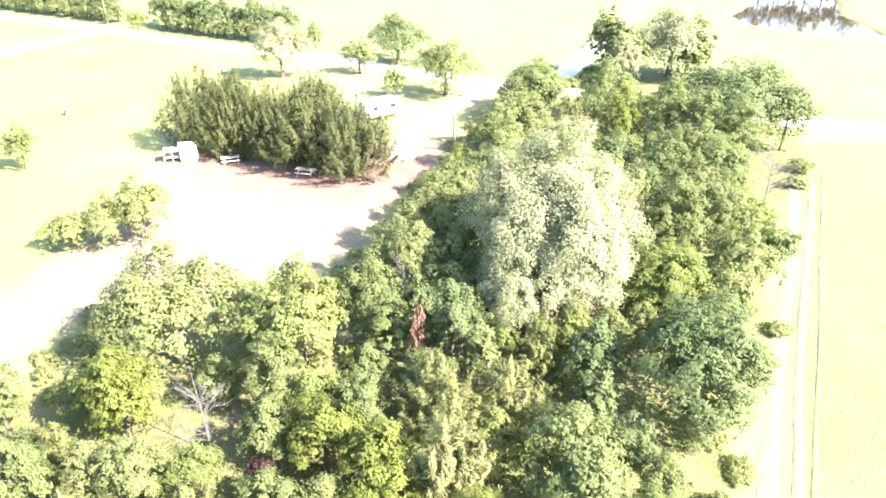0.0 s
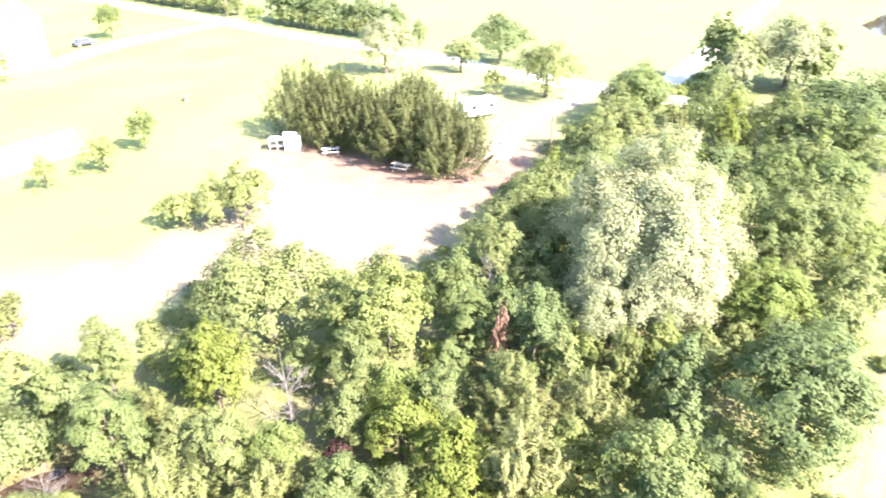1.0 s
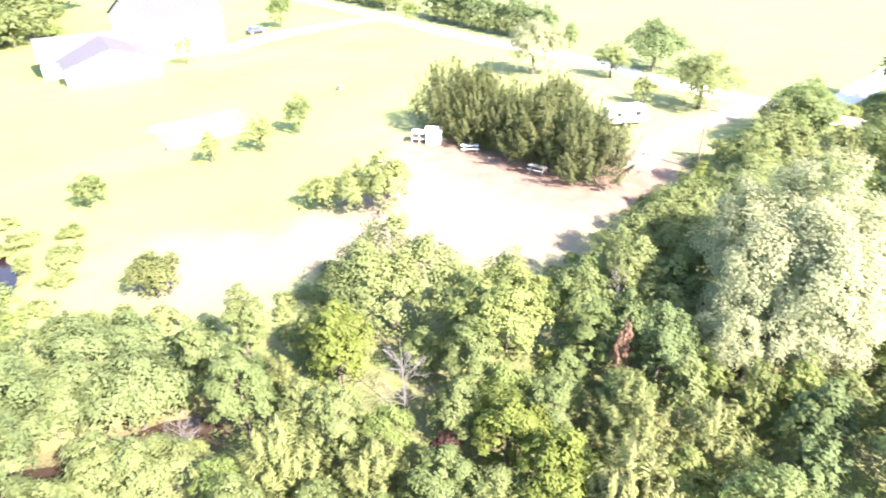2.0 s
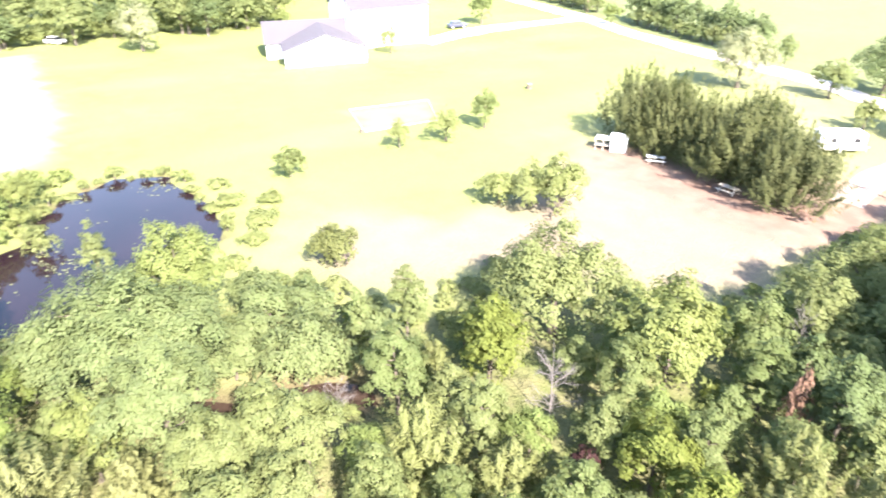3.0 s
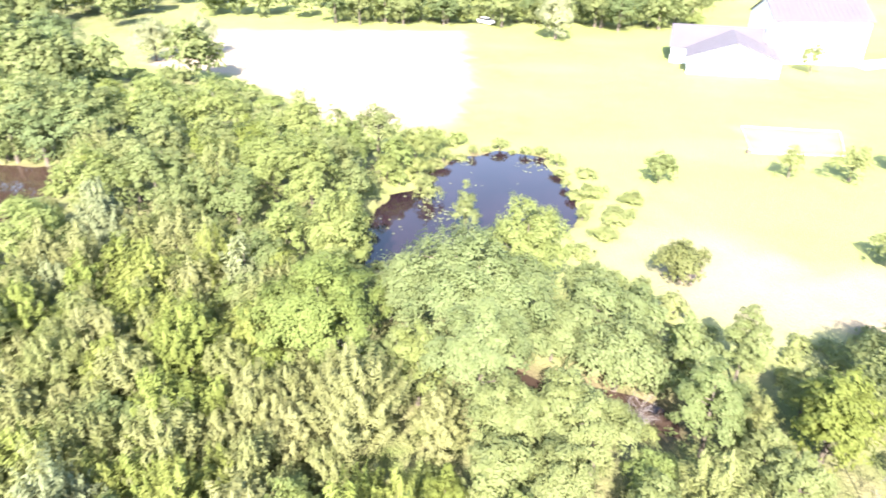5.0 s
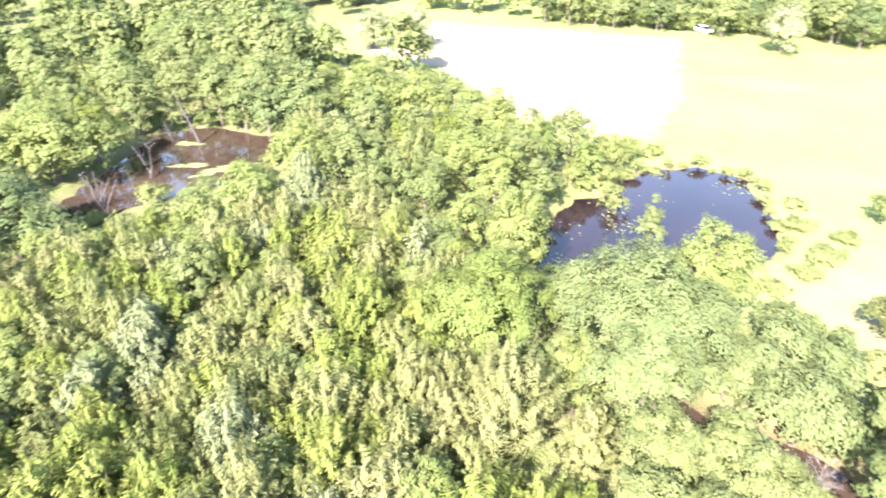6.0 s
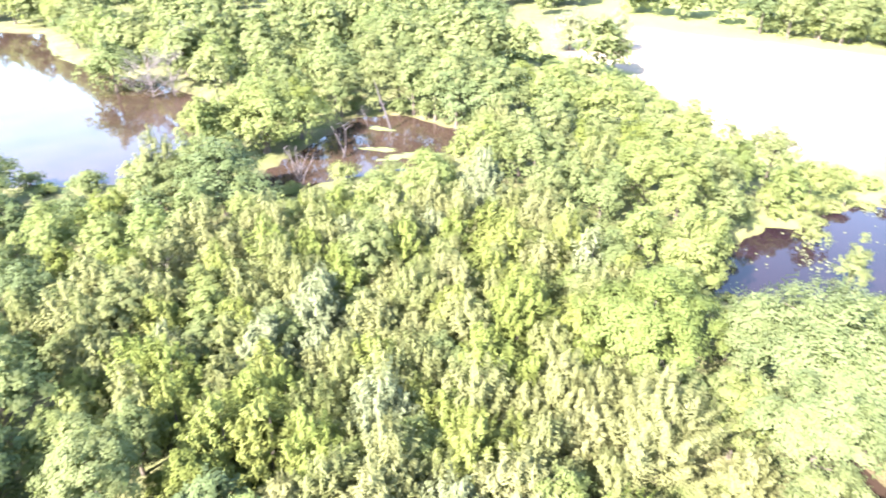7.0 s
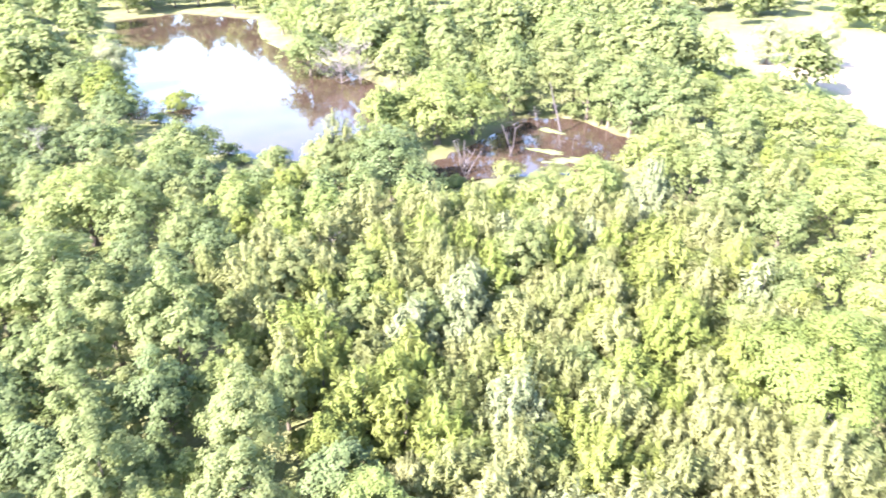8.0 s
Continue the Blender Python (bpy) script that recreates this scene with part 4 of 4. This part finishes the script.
def building(name, x, y, turn, long, deep, wall, ridge, label, category, roof_label, openings=()):
    """Ridge along local x; the corner at the local origin. Openings: (face, along, width, sill, head, kind)."""
    b = thing(name, x, y, turn, label, category, z=0.0)
    t = 0.2
    box_part("wall", (t, long - t, 0, t, -0.3, wall), WHITE, b)
    box_part("wall", (t, long - t, deep - t, deep, -0.3, wall), WHITE, b)
    part("end_wall", gable_wall(0, 0, deep, -0.3, wall, ridge, t), WHITE, b)
    part("end_wall", gable_wall(long - t, 0, deep, -0.3, wall, ridge, t), WHITE, b)
    part("roof", prism(bmesh.new(), 0, long, 0, deep, wall + 0.03, ridge + 0.03, 0.45), ROOF, b, roof_label)
    rib = bmesh.new()
    n = int(long / 0.9)
    for i in range(1, n):
        xx = i * long / n
        for side in (-1, 1):
            slope = math.atan2(ridge - wall, deep / 2)
            ln = math.hypot(ridge - wall, deep / 2)
            m = Matrix.Translation((xx, deep / 2 + side * deep / 4, (wall + ridge) / 2 + 0.19)) @ Matrix.Rotation(-side * slope, 4, "X") @ Matrix.Diagonal((0.05, ln, 0.04, 1))
            bmesh.ops.create_cube(rib, size=1.0, matrix=m)
    part("roof_seams", rib, ROOF, b)
    for face, along, width, sill, head, kind in openings:
        if face == "front":
            o = box_part(kind, (along, along + width, -0.03, 0.03, sill, head), DARK, b)
            box_part("frame", (along - 0.09, along + width + 0.09, -0.05, -0.02, head, head + 0.1), WHITE, o)
            box_part("frame", (along - 0.09, along + width + 0.09, -0.06, -0.02, sill - 0.1, sill), WHITE, o)
        elif face == "left":
            o = box_part(kind, (-0.03, 0.03, along, along + width, sill, head), DARK, b)
            box_part("frame", (-0.05, -0.02, along - 0.09, along + width + 0.09, head, head + 0.1), WHITE, o)
    return b


house = building("house", -89, 91.8, 143, 12, 15, 3.0, 5.6, "white single-storey house with pale lavender metal roof", "house", "pale lavender sheet-metal roof")


def main_block(b, long, deep, wall, ridge, x, y):
    """The house's main block behind its front wing; its ridge runs across the wing's."""
    m = Matrix.Translation((x, y, 0)) @ Matrix.Rotation(math.pi / 2, 4, "Z")
    t = 0.2
    for name, bm, mat in (("wall", block(bmesh.new(), t, long - t, 0, t, -0.3, wall), WHITE), ("wall", block(bmesh.new(), t, long - t, deep - t, deep, -0.3, wall), WHITE),
                          ("end_wall", gable_wall(0, 0, deep, -0.3, wall, ridge, t), WHITE), ("end_wall", gable_wall(long - t, 0, deep, -0.3, wall, ridge, t), WHITE),
                          ("roof", prism(bmesh.new(), 0, long, 0, deep, wall + 0.03, ridge + 0.03, 0.45), ROOF)):
        bm.transform(m)
        part(name, bm, mat, b)
    for y0 in (3.0, 6.0):
        o = block(bmesh.new(), long - 0.03, long + 0.03, y0, y0 + 0.9, 0.3, 2.3)
        o.transform(m)
        part("window", o, DARK, b)


main_block(house, 15.5, 10, 3.0, 6.0, 18.0, 2.5)
box_part("window", (0.7, 1.5, 14.97, 15.03, 0.4, 2.3), DARK, house)
barn = building("barn", -98, 97.5, 68, 17, 12, 8.0, 11.0, "tall white metal barn beside the house", "barn", "white sheet-metal roof",
                (("left", 1.5, 4.0, 0.2, 3.2, "doorway"),))


def wheel(parent, x, y, r, width=0.22):
    bm = bmesh.new()
    bmesh.ops.create_cone(bm, cap_ends=True, segments=20, radius1=r, radius2=r, depth=width, matrix=Matrix.Translation((x, y, r)) @ Matrix.Rotation(math.pi / 2, 4, "X"))
    bmesh.ops.bevel(bm, geom=[e for e in bm.edges if len(e.link_faces) == 2 and e.calc_face_angle(0) > 1.0], offset=0.04, segments=2, affect="EDGES")
    w = part("wheel", bm, RUBBER, parent)
    rim = bmesh.new()
    bmesh.ops.create_cone(rim, cap_ends=True, segments=16, radius1=r * 0.6, radius2=r * 0.6, depth=width + 0.02, matrix=Matrix.Translation((x, y, r)) @ Matrix.Rotation(math.pi / 2, 4, "X"))
    part("rim", rim, STEEL, w)


def car(x, y, turn, paint, label):
    """A parked estate car: body, glazed cabin, four wheels, lamps."""
    c = thing("car", x, y, turn, label, "car", "parked cars")
    bm = block(bmesh.new(), -2.3, 2.3, -0.9, 0.9, 0.32, 0.98, 0.14)
    part("body", bm, paint, c)
    bm = bmesh.new()
    r = bmesh.ops.create_cube(bm, size=1.0, matrix=Matrix.Translation((-0.35, 0, 1.24)) @ Matrix.Diagonal((2.9, 1.6, 0.56, 1)))
    for v in r["verts"]:
        if v.co.z > 1.3:
            v.co.x = -0.35 + (v.co.x + 0.35) * 0.74
            v.co.y *= 0.86
    bmesh.ops.bevel(bm, geom=bm.edges[:], offset=0.06, segments=2, affect="EDGES")
    part("cabin", bm, DARK, c)
    box_part("roof", (-1.4, 0.7, -0.66, 0.66, 1.5, 1.56), paint, c, 0.02)
    for sx in (-1.4, 1.4):
        for sy in (-0.82, 0.82):
            wheel(c, sx, sy, 0.33)
    for sy in (-0.62, 0.62):
        box_part("headlight", (2.27, 2.33, sy - 0.18, sy + 0.18, 0.66, 0.8), STEEL, c, 0.01)
        box_part("tail_light", (-2.33, -2.27, sy - 0.14, sy + 0.14, 0.68, 0.86), RUBBER, c, 0.01)
    box_part("bumper", (2.22, 2.38, -0.85, 0.85, 0.36, 0.52), RUBBER, c, 0.03)
    return c


car(-95.8, 129.5, 60, BLUE, "dark estate car parked on the gravel drive")
car(-152, 63.5, 20, WHITE, "white car parked at the edge of the far woods")


def camper(x, y, turn):
    c = thing("camper_trailer", x, y, turn, "white camper trailer with dark windows beside the cedars", "trailer")
    part("body", block(bmesh.new(), -2.8, 2.8, -1.15, 1.15, 0.5, 2.7, 0.18), WHITE, c)
    for xx, w in ((-1.6, 0.8), (1.2, 0.9)):
        o = box_part("window", (xx, xx + w, -1.18, -1.13, 1.5, 2.1), DARK, c)
        box_part("window_frame", (xx - 0.05, xx + w + 0.05, -1.19, -1.15, 2.1, 2.15), STEEL, o)
    o = box_part("door", (-0.3, 0.35, -1.18, -1.14, 0.6, 2.35), WHITE, c)
    box_part("door_handle", (-0.25, -0.18, -1.22, -1.18, 1.4, 1.5), STEEL, o)
    box_part("end_window", (2.78, 2.83, -0.6, 0.6, 1.5, 2.2), DARK, c)
    box_part("roof_vent", (-0.3, 0.3, -0.3, 0.3, 2.7, 2.85), WHITE, c, 0.03)
    box_part("hitch", (2.8, 4.0, -0.06, 0.06, 0.5, 0.62), STEEL, c)
    for sy in (-1.0, 1.0):
        wheel(c, -0.1, sy, 0.34)
    box_part("jack", (3.6, 3.7, -0.05, 0.05, 0, 0.55), STEEL, c)


camper(-9.2, 93.5, 35)


def pole(x, y, h, turn, label):
    p = thing("utility_pole", x, y, turn, label, "utility pole", "poles along the road")
    bm = bmesh.new()
    tube(bm, [(0, 0, -0.3), (0, 0, h * 0.5), (0, 0, h)], [0.17, 0.14, 0.11], 10)
    part("shaft", bm, POLE, p)
    box_part("crossarm", (-0.3, 2.1, -0.07, 0.07, h - 1.35, h - 1.2), POLE, p)
    for xx in (-0.2, 0.9, 2.0):
        bm = bmesh.new()
        bmesh.ops.create_cone(bm, cap_ends=True, segments=10, radius1=0.06, radius2=0.04, depth=0.22, matrix=Matrix.Translation((xx, 0, h - 1.09)))
        part("insulator", bm, WHITE, p)
    bm = bmesh.new()
    tube(bm, [(0, 0, h - 2.0), (0.9, 0, h - 1.35)], [0.025, 0.025], 5)
    part("brace", bm, STEEL, p)


pole(1.4, 79.5, 7.2, 10, "sunlit wooden utility pole with one crossarm")
pole(-81, 166.5, 9.5, 60, "pale utility pole at the bend of the road")


def shed(x, y, turn):
    s = thing("garden_shed", x, y, turn, "small white shed with an open lean-to", "shed")
    for a in ((-1.2, 1.2, -1.1, -1.02, 0, 2.1), (-1.2, 1.2, 1.02, 1.1, 0, 2.1), (-1.2, -1.12, -1.02, 1.02, 0, 2.1), (1.12, 1.2, -1.02, 1.02, 0, 2.1)):
        box_part("wall", a, WHITE, s)
    part("roof", prism(bmesh.new(), -1.2, 1.2, -1.1, 1.1, 2.12, 2.75, 0.15, 0.06), WHITE, s)
    box_part("door", (-0.4, 0.4, -1.14, -1.105, 0.05, 1.9), WHITE, s)
    box_part("canopy", (-3.7, -1.25, -1.0, 1.0, 1.75, 1.82), WHITE, s)
    for xx in (-3.6, -2.4):
        for yy in (-0.9, 0.9):
            box_part("post", (xx - 0.05, xx + 0.05, yy - 0.05, yy + 0.05, -0.1, 1.75), WOOD, s)
    box_part("shelf", (-3.5, -1.4, -0.6, 0.6, 0.6, 0.7), WOOD, s)
    s.scale = (0.8, 0.8, 0.8)


shed(-31.3, 77.3, 15)


def table(x, y, turn, top, label):
    """A picnic table: planks, two benches, A-shaped legs."""
    p = thing("picnic_table", x, y, turn, label, "table", "picnic tables")
    for i in range(4):
        box_part("tabletop_plank", (-1.1, 1.1, -0.4 + 0.205 * i, -0.21 + 0.205 * i, 0.72, 0.77), top, p, 0.008)
    for yy in (-0.8, 0.55):
        box_part("bench_plank", (-1.1, 1.1, yy, yy + 0.25, 0.42, 0.47), top, p, 0.008)
    for xx in (-0.8, 0.8):
        box_part("crossbeam", (xx - 0.04, xx + 0.04, -0.8, 0.8, 0.34, 0.42), WOOD, p)
        for sy in (-1, 1):
            bm = bmesh.new()
            tube(bm, [(xx + 0.07, sy * 0.65, -0.05), (xx + 0.07, sy * 0.25, 0.72)], [0.055, 0.055], 4)
            part("leg", bm, WOOD, p)


table(-26, 76.3, 20, WHITE, "picnic table with sunlit white top near the cedars")
table(-16, 71.8, -15, WOOD, "weathered grey wooden picnic table in cedar shade")


# ---- in and round the water ----
def snag(x, y, points, thick, label, z=-0.9):
    """A dead leaning stem with broken limbs; points are steps from the foot."""
    d = thing("snag", x, y, 0, label, "dead tree", "dead stems in the swamp", z)
    rng = np.random.RandomState(int(abs(x * 7 + y * 13)))
    bm = bmesh.new()
    pts = [Vector(p) for p in points]
    thick *= 0.55
    tube(bm, pts, [thick * (1 - 0.75 * i / (len(pts) - 1)) for i in range(len(pts))], 7)
    part("stem", bm, SNAG, d)
    for i in range(4):
        k = rng.randint(1, len(pts))
        a = pts[k - 1].lerp(pts[k], rng.uniform(0.2, 1))
        b = a + Vector(rng.normal(size=3)).normalized() * rng.uniform(0.5, 1.3) + Vector((0, 0, 0.5))
        bm = bmesh.new()
        tube(bm, [a, (a + b) / 2 + Vector((0, 0, 0.12)), b], [thick * 0.35, thick * 0.25, thick * 0.08], 5)
        part("branch", bm, SNAG, d)


snag(-84.7, -29.4, ((0, 0, 0), (-0.1, -0.8, 2.6), (-0.3, -1.7, 5.0), (-0.4, -2.4, 7.2)), 0.3, "pale leaning dead trunk in the swamp")
snag(-73.3, -31.6, ((0, 0, 0), (0.1, -0.6, 2.0), (-0.4, -1.9, 4.2)), 0.22, "forked grey dead stem in shallow water")
snag(-73.0, -32.0, ((0, 0, 0), (-0.3, 0.4, 1.9), (0.3, 0.8, 4.2), (0.2, 0.3, 5.0)), 0.2, "forked grey dead stem in shallow water")
snag(-79.6, -26.0, ((0, 0, 0), (0, 0.1, 1.2), (0, 0.2, 2.6)), 0.12, "short dead stub in the swamp")
snag(-79.8, -27.6, ((0, 0, 0), (-0.2, -0.3, 1.0), (-0.2, -0.6, 1.9)), 0.11, "short dead stub in the swamp")
snag(-88, -33.5, ((0, 0, 0), (0.8, -0.6, 1.4), (2.4, -1.5, 2.0)), 0.16, "fallen grey trunk at the swamp bank")
snag(-85, -33.0, ((0, 0, 0), (0.2, -0.3, 1.9), (-0.2, -0.9, 3.4)), 0.13, "grey dead stem at the swamp bank")
for i in range(6):
    snag(-67.5 + 0.9 * i, -35.4 + 0.5 * i, ((0, 0, 0), (0.3, 0.6 * (i % 3 - 1), 2.0), (0.7 - 0.4 * i, 1.3 * (i % 3 - 1), 3.6 + 0.5 * (i % 2))), 0.19, "tangled grey dead branches beside dark water")
for i in range(7):
    t = i * 0.9
    snag(-27.6 + 0.65 * i, 22.0 + 0.25 * math.sin(2 * i), ((0, 0, 0), (1.2 * math.cos(t), 0.9 * math.sin(t), 0.5), (2.3 * math.cos(t), 1.7 * math.sin(t), 0.8)), 0.09, "grey driftwood branch beside the creek", -1.0)


def mat_patch(name, x, y, rx, ry, turn, mat, label, category, z=-0.485):
    """A ragged floating mat."""
    bm = bmesh.new()
    rng = np.random.RandomState(int(abs(x * 3 + y * 5)))
    ph = rng.uniform(0, 6.28, 4)
    ring = []
    for k in range(40):
        a = 2 * math.pi * k / 40
        f = 1 + 0.2 * math.sin(3 * a + ph[0]) + 0.13 * math.sin(7 * a + ph[1]) + 0.1 * math.sin(13 * a + ph[2])
        ring.append(bm.verts.new((rx * f * math.cos(a), ry * f * math.sin(a), 0)))
    mid = bm.verts.new((0, 0, 0.02))
    rim = [bm.verts.new((v.co.x * 1.03, v.co.y * 1.03, -0.05)) for v in ring]
    for k in range(40):
        j = (k + 1) % 40
        bm.faces.new((mid, ring[k], ring[j]))
        bm.faces.new((ring[k], rim[k], rim[j], ring[j]))
    ob = part(name, bm, mat)
    ob.matrix_basis = pose(x, y, z, 0, 0, turn)
    return tagged(ob, label, category, "floating mats")


WEED = plain("duckweed", (0.07, 0.098, 0.028), (0.098, 0.12, 0.042), 1.5, 0.8, 0.0, 0.5)
PALE_WEED = plain("pale_water_weed", (0.06, 0.07, 0.03), (0.085, 0.09, 0.045), 2.0, 0.8, 0.0, 0.4)
for x, y, rx, ry, turn in ((-76.3, -21.5, 5.2, 1.0, 100), (-77, -28.5, 2.2, 0.7, 95), (-84.8, -31, 1.8, 0.7, 80), (-74, -26, 1.6, 0.5, 120), (-69, -30, 1.5, 0.6, 60)):
    mat_patch("algae_mat", x, y, rx, ry, turn, WEED, "bright green algae mat floating on brown water", "algae")
for x, y, rx, ry, turn in ((-105.6, -97.0, 9, 0.8, 66), (-118.8, -116.4, 12, 0.9, 47)):
    mat_patch("reed_margin", x, y, rx, ry, turn, WEED, "pale green reed margin along the pond bank", "reeds")


def lilies():
    """Small floating leaves near the banks."""
    rng = np.random.RandomState(5)
    co, faces = [], []
    for cx, cy, spread_, n in ((-60.2, 19.4, 1.0, 30), (-58, 20.3, 0.9, 22), (-72, 27.5, 1.0, 25), (-74, 30, 0.8, 30), (-69, 36, 1.4, 50), (-66, 27, 4, 8), (-57, 15.5, 1.5, 8)):
        for _ in range(n):
            x, y = cx + rng.normal() * spread_, cy + rng.normal() * spread_
            r, a0 = rng.uniform(0.08, 0.22), rng.uniform(0, 6.28)
            i = len(co)
            co += [(x + r * math.cos(a0 + k * 1.047), y + 0.8 * r * math.sin(a0 + k * 1.047), -0.485) for k in range(6)]
            faces += [(i, i + 1, i + 2), (i, i + 2, i + 3), (i, i + 3, i + 4), (i, i + 4, i + 5)]
    ob = part("water_lilies", mesh_from("water_lilies", np.array(co), np.array(faces), [PALE_WEED]), None)
    tagged(ob, "scattered pale lily leaves floating on the pond", "water plants", kind="stuff")


lilies()
plant("bare", -36.3, 5.0, 4.0, 1.3)
plant("bare", -38.7, -33.2, 7.0, 1.6)
plant("bare", -39.6, -75.6, 8, 2.2)
plant("bare", -24.5, 21.0, 4.0, 1.5)


def stump(x, y, r, h, label):
    s = thing("stump", x, y, 0, label, "stump", "stumps on the lawn")
    bm = bmesh.new()
    tube(bm, [(0, 0, -0.1), (0.02, 0, h * 0.5), (0.03, 0.02, h)], [r * 1.3, r, r * 0.92], 12)
    part("trunk_base", bm, BARK, s)
    bm = bmesh.new()
    bmesh.ops.create_circle(bm, cap_ends=True, segments=12, radius=r * 0.85, matrix=Matrix.Translation((0.03, 0.02, h + 0.006)))
    part("cut_face", bm, WOOD, s)


stump(-55.4, 95.2, 0.45, 0.8, "dark weathered stump on the lawn")
stump(-62.3, 62.6, 0.4, 0.5, "low weathered stump on the lawn")


# ---- garden plot ----
edging = thing("garden_edging", 0, 0, 0, "low weathered boards round a pale garden plot", "edging", z=0.0)
for (ax, ay), (bx, by) in zip(GARDEN, GARDEN[1:] + GARDEN[:1]):
    bm = block(bmesh.new(), 0, math.hypot(bx - ax, by - ay) - 0.1, -0.03, 0.03, -0.35, 0.06, 0.008)
    board = part("board", bm, WOOD, edging)
    board.matrix_basis = pose(ax, ay, 0.1, 0, 0, math.degrees(math.atan2(by - ay, bx - ax)))
